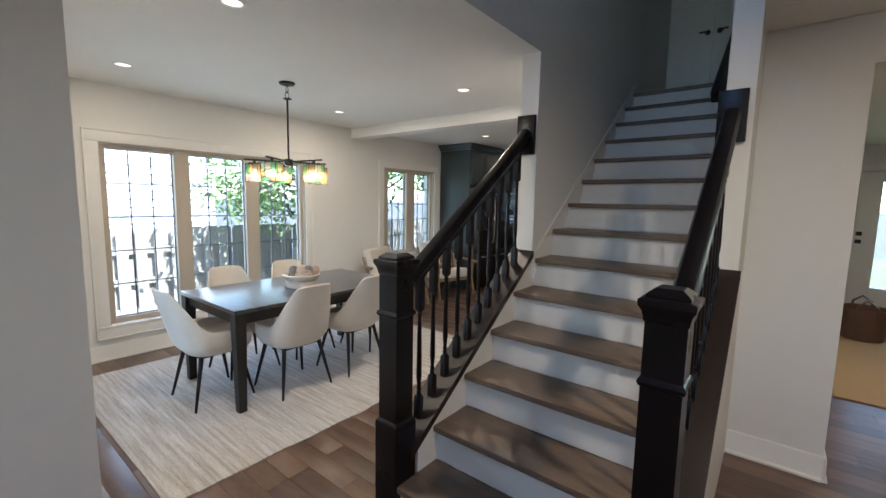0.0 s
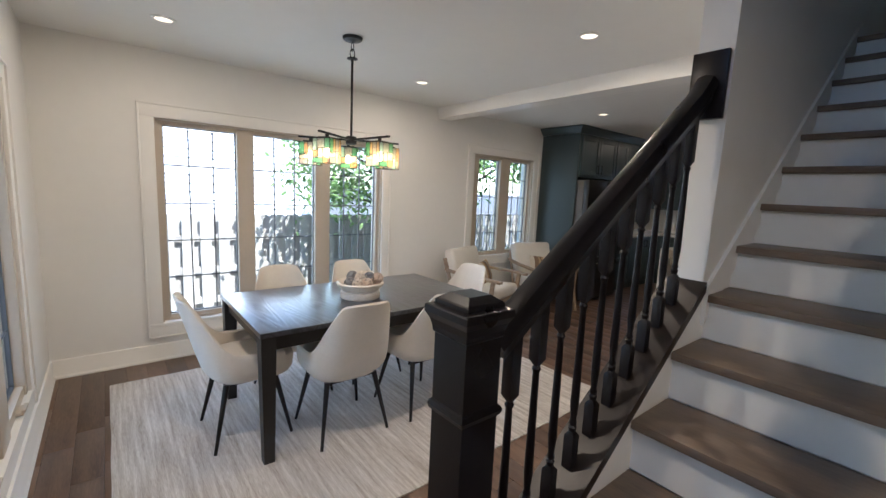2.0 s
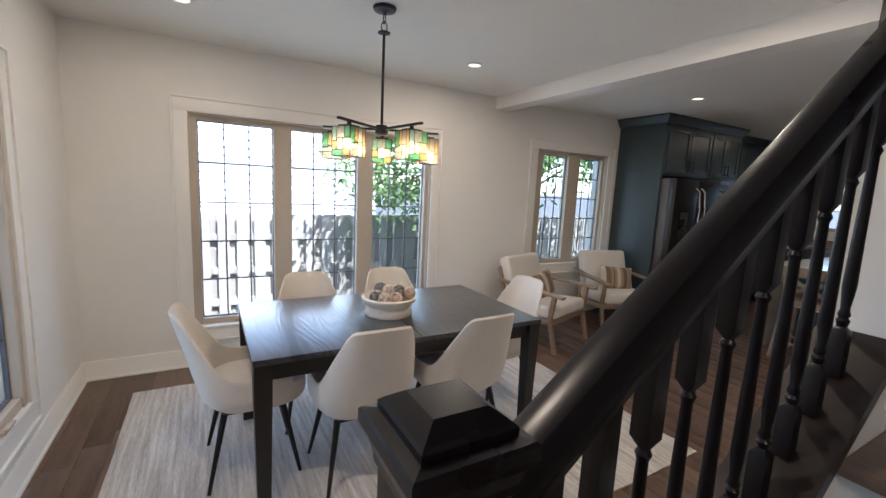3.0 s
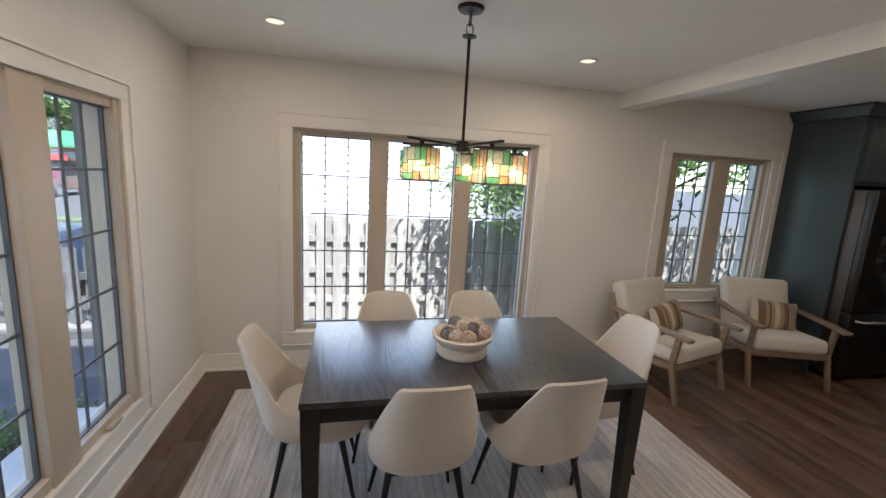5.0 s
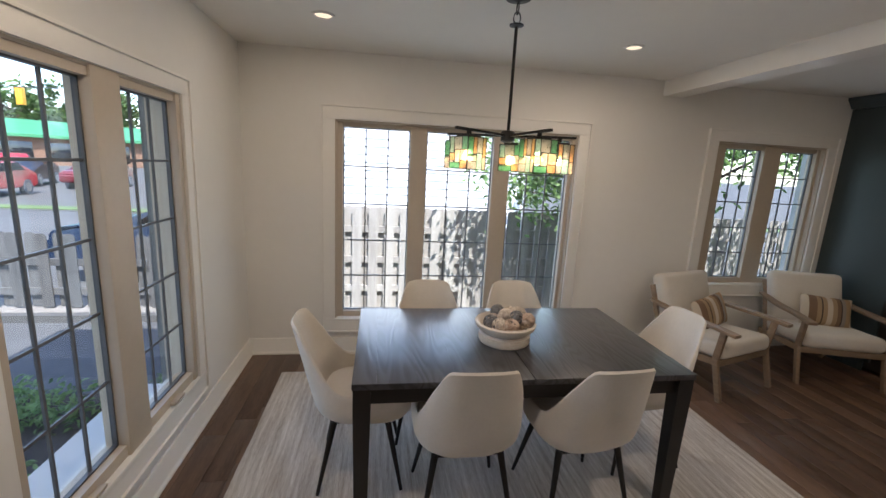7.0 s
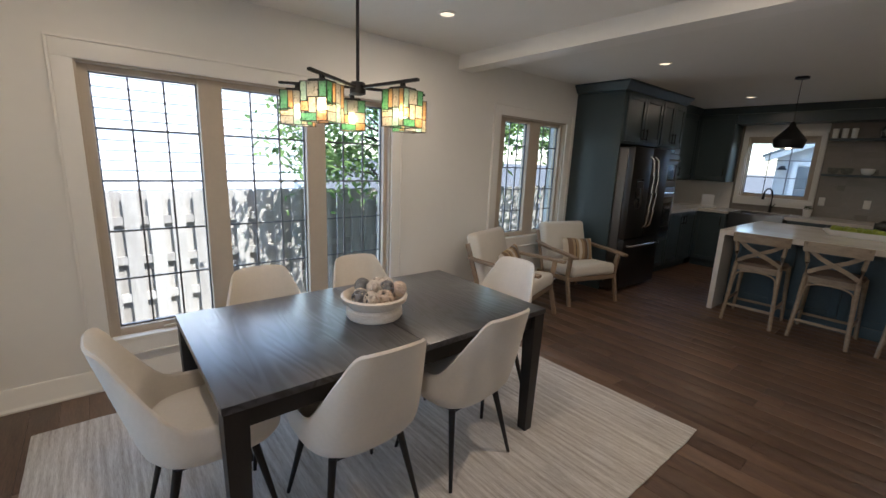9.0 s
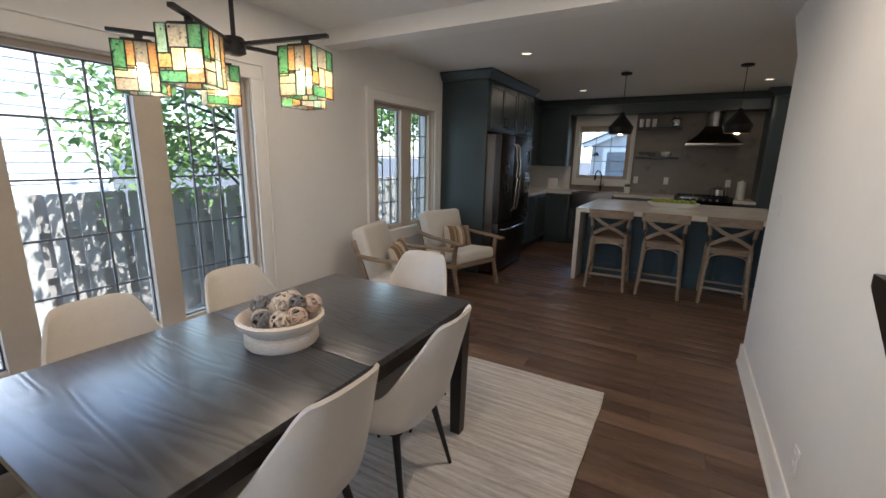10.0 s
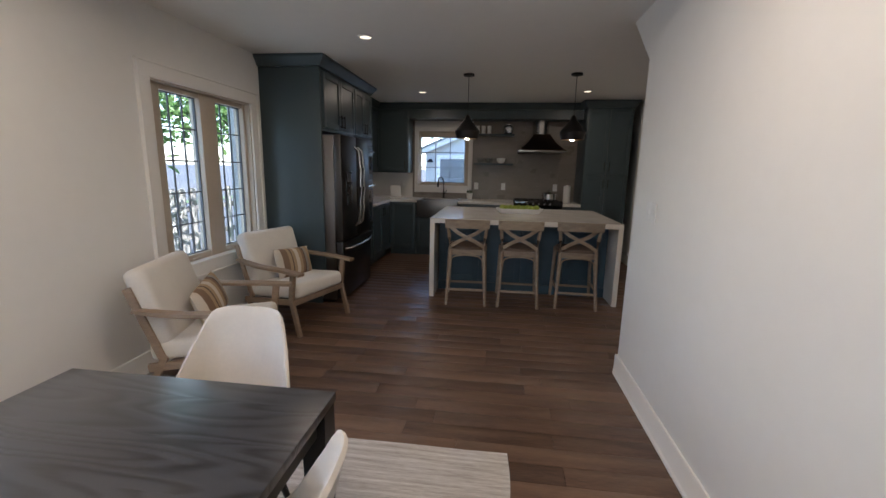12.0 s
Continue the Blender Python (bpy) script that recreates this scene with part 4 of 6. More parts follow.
def armchair(m):
    """Faces -y."""
    ch = thing("armchair", m, "low lounge armchair with washed-oak frame and ivory cushions", "armchair", "armchairs by the window")
    for s in (-1, 1):
        x = s * 0.325
        bm = bmesh.new()
        bar(bm, (x, -0.345, 0.0), (x, -0.265, 0.33), 0.03, 0.042, (0, 1, 0), 0.008)
        bar(bm, (x, -0.27, 0.31), (x, -0.30, 0.545), 0.03, 0.048, (0, 1, 0), 0.008)
        part("front_leg", bm, M_OAKCHAIR, ch)
        bm = bmesh.new()
        bar(bm, (x * 0.93, 0.33, 0.0), (x * 0.93, 0.20, 0.30), 0.03, 0.04, (0, 1, 0), 0.008)
        bar(bm, (x * 0.93, 0.20, 0.27), (x * 0.93, 0.355, 0.72), 0.028, 0.045, (0, 1, 0), 0.008)
        part("back_leg", bm, M_OAKCHAIR, ch)
        bm = bmesh.new()
        sec = [(-0.032, -0.012), (0.032, -0.012), (0.036, 0.0), (0.032, 0.012), (-0.032, 0.012), (-0.036, 0.0)]
        sweep(bm, [(x * 1.04, -0.40, 0.545), (x * 1.04, -0.2, 0.56), (x * 1.04, 0.05, 0.565), (x * 1.0, 0.2, 0.575), (x * 0.96, 0.325, 0.595)], sec)
        part("armrest", bm, M_OAKCHAIR, ch, "shaped flat wooden armrest")
        bm = bmesh.new()
        bar(bm, (x * 0.93, -0.29, 0.285), (x * 0.93, 0.29, 0.235), 0.026, 0.05, (0, 0, 1), 0.006)
        part("side_rail", bm, M_OAKCHAIR, ch)
    bm = bmesh.new()
    bar(bm, (-0.315, -0.285, 0.285), (0.315, -0.285, 0.285), 0.026, 0.05, (0, 0, 1), 0.006)
    part("front_rail", bm, M_OAKCHAIR, ch)
    for t in (0.15, 0.5, 0.92):
        bm = bmesh.new()
        y, z = 0.20 + 0.155 * t, 0.27 + 0.45 * t
        bar(bm, (-0.305, y, z), (0.305, y, z), 0.02, 0.05, (0, 0.43, 0.9), 0.005)
        part("back_slat", bm, M_OAKCHAIR, ch)
    bm = bmesh.new()
    soft_box(bm, 0.605, 0.60, 0.13, 0.042, pose(0, -0.02, 0.288, -4.5, 0, 0))
    part("seat_cushion", bm, M_CUSHION, ch, "thick ivory seat cushion")
    bm = bmesh.new()
    soft_box(bm, 0.60, 0.13, 0.48, 0.045, pose(0, 0.195, 0.36, -17, 0, 0))
    part("back_cushion", bm, M_CUSHION, ch, "plump ivory back cushion")
    return ch


def lumbar(m):
    bm = bmesh.new()
    pillow(bm, 0.42, 0.27, 0.12, 16)
    solid("lumbar_pillow", bm, M_STRIPE, "striped tan, brown and cream pillow on the armchair", "pillow", m=m, group="striped pillows")


for px, py, rz, tilt in ((-4.05, 4.19, 106.6, 8), (-4.085, 5.32, 73, -4)):
    base = pose(px, py, 0, 0, 0, rz)
    armchair(base)
    lumbar(base @ pose(0.06, 0.06, 0.53, 72, 0, 0) @ pose(0, 0, 0, 0, 0, tilt))

# ---- kitchen ----
CF = -3.985        # front of the tall run on the window wall
YC = 8.42         # front of the counters on the back wall


def shaker(bm, u0, u1, z0, z1, face, axis, out, rail=0.055):
    """A framed door in relief on a face; axis 'x': spans x at y=face."""
    def bx(a, b, c, d, d0, d1, bev=0.0):
        p, q = sorted((face + out * d0, face + out * d1))
        if axis == "x":
            box(bm, a, p, c, b, q, d, bev)
        else:
            box(bm, p, a, c, q, b, d, bev)
    bx(u0, u1, z0, z1, 0.0, 0.010)
    bx(u0, u0 + rail, z0, z1, 0.0101, 0.02, 0.002)
    bx(u1 - rail, u1, z0, z1, 0.0101, 0.02, 0.002)
    bx(u0 + rail, u1 - rail, z0, z0 + rail, 0.0101, 0.02, 0.002)
    bx(u0 + rail, u1 - rail, z1 - rail, z1, 0.0101, 0.02, 0.002)


def pull(bm, p, axis, out, ln=0.13, flat=False):
    """A bar pull standing off a front."""
    x, y, z = p
    o = Vector((0, out, 0)) if axis == "x" else Vector((out, 0, 0))
    d = Vector((0, 0, 1)) if not flat else (Vector((1, 0, 0)) if axis == "x" else Vector((0, 1, 0)))
    c = Vector(p)
    cyl(bm, c + o * 0.03 - d * ln / 2, c + o * 0.03 + d * ln / 2, 0.006, n=8)
    for s in (-0.38, 0.38):
        cyl(bm, c + d * ln * s, c + o * 0.03 + d * ln * s, 0.005, n=8)


def cabinet(name, a, b, doors, axis, out, material, label, toe=True):
    """Carcass box from a to b with shaker doors (u0, u1, z0, z1, handle_u or None, handle_z)."""
    cab = thing(name, Matrix.Translation(Vector(((a[0] + b[0]) / 2, (a[1] + b[1]) / 2, a[2]))), label, "cabinet", "kitchen cabinets")
    inv = cab.matrix_world.inverted()
    bm = bmesh.new()
    z0 = a[2] + (0.1 if toe else 0.0)
    box(bm, a[0], a[1], z0, b[0], b[1], b[2], 0.002)
    if toe:
        if axis == "x":
            box(bm, a[0], a[1] + (0.06 if out < 0 else 0), a[2], b[0], b[1] - (0.06 if out > 0 else 0), z0)
        else:
            box(bm, a[0] + (0.06 if out < 0 else 0), a[1], a[2], b[0] - (0.06 if out > 0 else 0), b[1], z0)
    bmesh.ops.transform(bm, matrix=inv, verts=bm.verts[:])
    part("body", bm, material, cab)
    face = (a[1] if out < 0 else b[1]) if axis == "x" else (a[0] if out < 0 else b[0])
    for u0, u1, d0, d1, hu, hz, flat in doors:
        bm = bmesh.new()
        shaker(bm, u0 + 0.002, u1 - 0.002, d0 + 0.002, d1 - 0.002, face + out * 0.001, axis, out)
        bmesh.ops.transform(bm, matrix=inv, verts=bm.verts[:])
        dr = part("drawer_front" if flat else "door", bm, material, cab)
        if hu is not None:
            bm = bmesh.new()
            f = face + out * 0.019
            pull(bm, (hu, f, hz) if axis == "x" else (f, hu, hz), axis, out, flat=flat)
            bmesh.ops.transform(bm, matrix=inv, verts=bm.verts[:])
            part("handle", bm, M_METAL, dr, "black bar handle")
    return cab


# refrigerator in its surround
fp = thing("fridge_panel", pose(XW, 5.79, 0), "tall slate-teal side panel beside the refrigerator", "cabinet panel")
bm = bmesh.new()
box(bm, 0.001, 0.0, 0.10, 0.615, 0.025, 2.34, 0.002)
part("panel", bm, M_TEAL, fp)
bm = bmesh.new()
box(bm, 0.017, 0.004, 0.0, 0.57, 0.025, 0.099)
part("toe_kick", bm, M_TEAL, fp)
cabinet("over_fridge_cabinet", (XW, 5.816, 1.76), (CF, 6.74, 2.34), [(5.83, 6.28, 1.79, 2.31, 6.235, 1.88, False), (6.28, 6.73, 1.79, 2.31, 6.325, 1.88, False)], "y", 1, M_TEAL,
        "slate-teal cabinet with two framed doors over the refrigerator", toe=False)
cabinet("oven_cabinet", (XW, 6.742, 0.0), (CF, 7.42, 2.34), [(6.75, 7.08, 1.79, 2.31, 7.04, 1.88, False), (7.08, 7.41, 1.79, 2.31, 7.12, 1.88, False), (6.75, 7.41, 0.12, 0.55, 7.08, 0.48, True)], "y", 1, M_TEAL,
        "tall slate-teal cabinet that holds the wall oven")
sec = [(0.0, 0.0), (0.02, 0.0), (0.03, 0.02), (0.06, 0.06), (0.075, 0.075), (0.075, 0.097), (0.0, 0.097)]


def crown(pts, outs):
    bm = bmesh.new()
    ring_loft(bm, [[Vector((x, y, 2.341 + z)) + Vector((ox, oy, 0)) * w for w, z in sec] for (x, y), (ox, oy) in zip(pts, outs)])
    return solid("crown_moulding", bm, M_TEAL, "slate-teal crown moulding between cabinets and ceiling", "moulding", "structure")


crown([(XW + 0.002, 5.79), (CF, 5.79), (CF, 7.40), (XW + 0.34, 7.40)], [(0, -1), (1, -1), (1, 1), (0, 1)])
crown([(XW + 0.34, 7.48), (XW + 0.34, 8.71), (-0.98, 8.71), (-0.98, 8.42), (-0.33, 8.42), (-0.33, 9.04)], [(1, 0), (1, -1), (-1, -1), (-1, -1), (1, -1), (1, 0)])

fr = thing("refrigerator", pose(-4.16, 6.278, 0), "dark stainless french-door refrigerator with bottom freezer", "refrigerator")
bm = bmesh.new()
box(bm, -0.36, -0.455, 0.03, 0.28, 0.455, 1.72, 0.006)
part("body", bm, M_STEEL, fr)
for y0, y1, z0, z1, nm in ((-0.455, -0.004, 0.66, 1.725, "door"), (0.004, 0.455, 0.66, 1.725, "door"), (-0.455, 0.455, 0.05, 0.65, "freezer_drawer")):
    bm = bmesh.new()
    box(bm, 0.282, y0, z0, 0.36, y1, z1, 0.012)
    d = part(nm, bm, M_BLACKSTEEL, fr)
    bm = bmesh.new()
    if nm == "door":
        yh = y1 - 0.05 if y0 < -0.1 else y0 + 0.05
        pts = [(0.355, yh, 0.78), (0.40, yh, 0.82), (0.418, yh, 1.0), (0.424, yh, 1.2), (0.418, yh, 1.4), (0.40, yh, 1.58), (0.355, yh, 1.62)]
    else:
        pts = [(0.355, -0.38, 0.575), (0.40, -0.35, 0.575), (0.418, -0.15, 0.575), (0.42, 0.0, 0.575), (0.418, 0.15, 0.575), (0.40, 0.35, 0.575), (0.355, 0.38, 0.575)]
    tube(bm, pts, 0.013, 10)
    part("handle", bm, M_CHROME, d, "bowed bright steel handle")
bm = bmesh.new()
box(bm, 0.359, -0.33, 1.02, 0.364, -0.16, 1.36, 0.002)
part("dispenser", bm, M_BLACKGLASS, fr, "black water dispenser")
bm = bmesh.new()
box(bm, 0.364, -0.31, 1.26, 0.367, -0.18, 1.34)
part("display", bm, M_STEEL, fr)

ov = thing("wall_oven", pose(CF, 7.08, 0.62), "stainless and black-glass double wall oven built into the cabinet", "oven")
for z0, z1 in ((0.0, 0.62), (0.63, 1.06)):
    bm = bmesh.new()
    box(bm, 0.001, -0.32, z0, 0.03, 0.32, z1, 0.004)
    d = part("oven_door", bm, M_STEEL, ov)
    bm = bmesh.new()
    box(bm, 0.0301, -0.26, z0 + 0.08, 0.034, 0.26, z1 - 0.13, 0.001)
    part("glass", bm, M_BLACKGLASS, d)
    bm = bmesh.new()
    tube(bm, [(0.03, -0.27, z1 - 0.07), (0.065, -0.26, z1 - 0.07), (0.065, 0.26, z1 - 0.07), (0.03, 0.27, z1 - 0.07)], 0.011, 8)
    part("handle", bm, M_CHROME, d)
bm = bmesh.new()
box(bm, 0.001, -0.32, 1.07, 0.03, 0.32, 1.14, 0.003)
part("control_panel", bm, M_STEEL, ov)
bm = bmesh.new()
box(bm, 0.0305, -0.12, 1.085, 0.032, 0.12, 1.125)
part("display", bm, M_BLACKGLASS, ov)

# base and wall cabinets
cabinet("base_cabinet", (XW, 7.422, 0.0), (CF, 8.41, 0.868), [(7.43, 7.9, 0.12, 0.86, 7.86, 0.75, False), (7.9, 8.4, 0.12, 0.86, 7.95, 0.75, False)], "y", 1, M_TEAL, "slate-teal base cabinet under the counter")
cabinet("base_cabinet", (CF, YC, 0.0), (-3.56, YB, 0.868), [(CF + 0.02, -3.57, 0.12, 0.86, -3.62, 0.75, False)], "x", -1, M_TEAL, "slate-teal corner base cabinet")
cabinet("base_cabinet", (-3.558, YC + 0.03, 0.0), (-2.842, YB, 0.64), [(-3.55, -3.2, 0.12, 0.63, -3.25, 0.55, False), (-3.2, -2.85, 0.12, 0.63, -3.15, 0.55, False)], "x", -1, M_TEAL, "slate-teal base cabinet under the sink")
cabinet("base_cabinet", (-2.84, YC, 0.0), (-2.0, YB, 0.868), [(-2.83, -2.42, 0.12, 0.86, -2.46, 0.75, False), (-2.42, -2.01, 0.12, 0.86, -2.38, 0.75, False)], "x", -1, M_TEAL, "slate-teal base cabinet under the counter")
cabinet("base_cabinet", (-1.248, YC, 0.0), (-0.982, YB, 0.868), [(-1.245, -0.985, 0.12, 0.86, -1.115, 0.8, False)], "x", -1, M_TEAL, "narrow slate-teal base cabinet beside the range")
cabinet("pantry_cabinet", (-0.98, YC, 0.0), (-0.33, YB, 2.34), [(-0.975, -0.655, 1.37, 2.32, -0.69, 1.49, False), (-0.655, -0.335, 1.37, 2.32, -0.62, 1.49, False),
        (-0.975, -0.655, 0.12, 1.35, -0.69, 1.23, False), (-0.655, -0.335, 0.12, 1.35, -0.62, 1.23, False)], "x", -1, M_TEAL, "tall slate-teal pantry cabinet with four framed doors")
cabinet("wall_cabinet", (XW, 7.422, 1.33), (XW + 0.34, 8.70, 2.34), [(7.43, 8.06, 1.35, 2.32, 8.01, 1.46, False), (8.06, 8.69, 1.35, 2.32, 8.11, 1.46, False)], "y", 1, M_TEAL, "slate-teal wall cabinet beside the oven", toe=False)
cabinet("wall_cabinet", (XW, 8.702, 1.33), (-3.735, YB, 2.34), [(XW + 0.36, -3.74, 1.35, 2.32, -3.79, 1.46, False)], "x", -1, M_TEAL, "slate-teal corner wall cabinet over the counter", toe=False)
slab("valance", (-3.733, 8.71, 2.20), (-0.982, YB, 2.34), M_TEAL, "slate-teal boxed valance over the window and hood", "valance", kind="structure")

bm = bmesh.new()
prof = [(XW, 7.422), (CF + 0.03, 7.422), (CF + 0.03, YC - 0.03), (-3.529, YC - 0.03), (-3.529, 8.9), (-2.871, 8.9), (-2.871, YC - 0.03), (-2.0, YC - 0.03), (-2.0, YB - 0.001), (XW, YB - 0.001)]
ring_loft(bm, [[(x, y, 0.87) for x, y in prof], [(x, y, 0.91) for x, y in prof]])
solid("worktop", bm, M_QUARTZ, "white quartz worktop along two kitchen walls", "worktop")
bm = bmesh.new()
box(bm, -1.248, YC - 0.03, 0.87, -0.982, YB - 0.001, 0.91, 0.003)
solid("worktop", bm, M_QUARTZ, "narrow white quartz worktop beside the range", "worktop")
# tiled splashback: rows of long tiles
sp = thing("backsplash", Matrix(), "grey-brown stacked tile splashback behind the counter", "backsplash", kind="structure")
bm = bmesh.new()
for q in ((-3.733, -3.70, 0.911, 2.2), (-3.70, -2.70, 0.911, 1.0), (-2.70, -0.982, 0.911, 2.2)):
    box(bm, q[0], YB - 0.006, q[2], q[1], YB - 0.001, q[3])
part("grout_bed", bm, M_GROUT, sp)
bm = bmesh.new()
box(bm, 0.001, -0.005, 0.001, 0.299, 0.0, 0.0735)
me_tile = mesh_of("tile", bm, M_SPLASH)
for r in range(17):
    z = 0.913 + r * 0.0755
    for c in range(6):
        x = -2.697 + c * 0.2855
        t = piece("tile", me_tile, sp, pose(x, YB - 0.0065, z) @ Matrix.Diagonal((0.949, 1, 1, 1)))
for r in range(2):
    for c in range(3):
        piece("tile", me_tile, sp, pose(-3.699 + c * 0.332, YB - 0.0065, 0.913 + r * 0.043) @ Matrix.Diagonal((1.10, 1, 0.55, 1)))

sink = thing("farmhouse_sink", pose(-3.2, 8.65, 0.645), "stainless apron-front farmhouse sink", "sink")
bm = bmesh.new()
for q in ((-0.327, -0.29, -0.31, 0.24), (0.31, -0.29, 0.327, 0.24)):
    box(bm, q[0], q[1], 0.0, q[2], q[3], 0.26, 0.003)
box(bm, -0.327, -0.30, 0.0, 0.327, -0.282, 0.262, 0.004)
box(bm, -0.31, 0.22, 0.0, 0.31, 0.24, 0.26, 0.003)
box(bm, -0.31, -0.282, 0.0, 0.31, 0.22, 0.015)
part("basin", bm, M_STEEL, sink)
tap = thing("faucet", pose(-3.17, 8.945, 0.911), "black gooseneck pull-down kitchen faucet", "faucet")
bm = bmesh.new()
lathe(bm, [(0.026, 0), (0.026, 0.01), (0.017, 0.016), (0.016, 0.10), (0.011, 0.11)], 16)
tube(bm, [(0, 0, 0.1), (0, 0, 0.27), (-0.012, -0.02, 0.32), (-0.035, -0.06, 0.355), (-0.06, -0.10, 0.35), (-0.075, -0.13, 0.31), (-0.078, -0.138, 0.26)], 0.0115, 10)
cyl(bm, (-0.077, -0.136, 0.275), (-0.08, -0.142, 0.195), 0.016, 0.018, 12)
part("spout", bm, M_METAL, tap)
bm = bmesh.new()
bar(bm, (0.015, 0, 0.07), (0.055, -0.01, 0.135), 0.012, 0.012, (0, 1, 0), 0.003)
part("lever", bm, M_METAL, tap)

rg = thing("gas_range", pose(-1.624, 8.70, 0), "black slide-in gas range with steel knobs", "range")
bm = bmesh.new()
box(bm, -0.372, -0.28, 0.03, 0.372, 0.34, 0.912, 0.004)
part("body", bm, M_BLACKGLASS, rg)
bm = bmesh.new()
box(bm, -0.372, -0.325, 0.80, 0.372, -0.281, 0.955, 0.006)
part("control_panel", bm, M_BLACKGLASS, rg, "black sloping control panel")
for k in range(5):
    bm = bmesh.new()
    cyl(bm, (-0.16 + 0.085 * k, -0.326, 0.905), (-0.16 + 0.085 * k, -0.352, 0.905), 0.02, 0.017, 14)
    part("knob", bm, M_CHROME, rg, "steel knob")
for k in range(3):
    bm = bmesh.new()
    for j in range(4):
        box(bm, -0.35 + k * 0.235, -0.24 + 0.15 * j, 0.935, -0.13 + k * 0.235, -0.228 + 0.15 * j, 0.95)
    for j in range(2):
        box(bm, -0.35 + k * 0.235 + 0.2 * j, -0.24, 0.913, -0.335 + k * 0.235 + 0.2 * j, 0.222, 0.9345)
    part("grate", bm, M_METAL, rg, "cast iron grate")
bm = bmesh.new()
lathe(bm, [(0.10, 0.0), (0.11, 0.01), (0.11, 0.10), (0.114, 0.105), (0.10, 0.115), (0.03, 0.13), (0.015, 0.135), (0.02, 0.155), (0.004, 0.158)], 24)
tube(bm, [(0.108, 0, 0.075), (0.14, 0, 0.08), (0.14, 0, 0.085)], 0.006, 8)
tube(bm, [(-0.108, 0, 0.075), (-0.14, 0, 0.08), (-0.14, 0, 0.085)], 0.006, 8)
solid("cooking_pot", bm, M_CHROME, "stainless cooking pot with a lid on the range", "pot", m=pose(-1.43, 8.68, 0.951))

M_HOOD = mat("dark_bronze_steel", (0.10, 0.075, 0.06), 0.32, metal=1.0, var=0.15)
hd = thing("range_hood", pose(-1.592, 8.78, 1.69), "dark bronze pyramid range hood with a steel chimney", "range hood")
bm = bmesh.new()
rings = []
for z, w, y0 in ((0.0, 0.36, -0.24), (0.035, 0.36, -0.24), (0.05, 0.33, -0.215), (0.15, 0.22, -0.10), (0.25, 0.15, -0.02), (0.29, 0.135, -0.0)):
    rings.append([(-w, y0, z), (w, y0, z), (w, 0.262, z), (-w, 0.262, z)])
ring_loft(bm, rings)
part("canopy", bm, M_HOOD, hd)
bm = bmesh.new()
box(bm, -0.362, -0.243, 0.004, 0.362, -0.2405, 0.03)
part("rim", bm, M_CHROME, hd, "bright steel rim")
bm = bmesh.new()
n = 12
prof = [(0.13 * math.cos(math.pi * k / n), 0.255 - 0.2 * math.sin(math.pi * k / n)) for k in range(n + 1)]
ring_loft(bm, [[(x, y, 0.29) for x, y in prof], [(x, y, 0.509) for x, y in prof]])
part("chimney", bm, M_CHROME, hd, "rounded stainless chimney")

M_CLEAR = clear_glass("drinking_glass", (0.93, 0.95, 0.95))
for z in (1.955, 1.485):
    bm = bmesh.new()
    box(bm, -2.66, 8.84, z, -2.02, YB - 0.012, z + 0.03, 0.002)
    solid("wall_shelf", bm, M_TEAL, "slate-teal floating wall shelf with glassware", "shelf", group="kitchen shelves")
for k in range(3):
    bm = bmesh.new()
    lathe(bm, [(0.024, 0.0), (0.03, 0.004), (0.034, 0.13), (0.031, 0.13), (0.027, 0.008), (0.001, 0.006)], 16)
    solid("drinking_glass", bm, M_PLATE, "tall pale cup on the wall shelf", "glass", m=pose(-2.62 + 0.095 * k, 8.93, 1.9855), group="cups on the shelf")
bm = bmesh.new()
lathe(bm, [(0.05, 0.0), (0.075, 0.02), (0.085, 0.09), (0.07, 0.13), (0.045, 0.145), (0.045, 0.155), (0.012, 0.16)], 20)
solid("canister", bm, M_CHROME, "round steel canister on the wall shelf", "canister", m=pose(-2.12, 8.93, 1.9855))
for k, (x, r) in enumerate(((-2.56, 0.065), (-2.42, 0.07), (-2.22, 0.07))):
    bm = bmesh.new()
    lathe(bm, [(0.025, 0.0), (r * 0.8, 0.02), (r, 0.06), (r, 0.085), (r - 0.004, 0.085), (r * 0.76, 0.022), (0.001, 0.008)], 20)
    solid("glass_bowl", bm, M_CLEAR if k != 2 else M_PLATE, "small glass bowl on the wall shelf" if k != 2 else "small white bowl on the wall shelf", "bowl", m=pose(x, 8.92, 1.5155), group="bowls on the shelf")
bm = bmesh.new()
lathe(bm, [(0.055, 0.0), (0.055, 0.265), (0.02, 0.265), (0.02, 0.28), (0.003, 0.285)], 20)
solid("paper_towel_roll", bm, M_PLATE, "white paper towel roll standing on the counter", "paper towel", m=pose(-1.15, 8.72, 0.911))
pl = thing("potted_plant", pose(-2.72, 8.86, 0.911), "small dark herb in a white pot by the window", "plant")
bm = bmesh.new()
lathe(bm, [(0.042, 0.0), (0.055, 0.1), (0.058, 0.105), (0.05, 0.105), (0.048, 0.09), (0.001, 0.088)], 18)
part("pot", bm, M_PLATE, pl)
M_HERB = mat("dark_herb", (0.05, 0.08, 0.03), 0.6, var=0.4, island=0.4)
bm = bmesh.new()
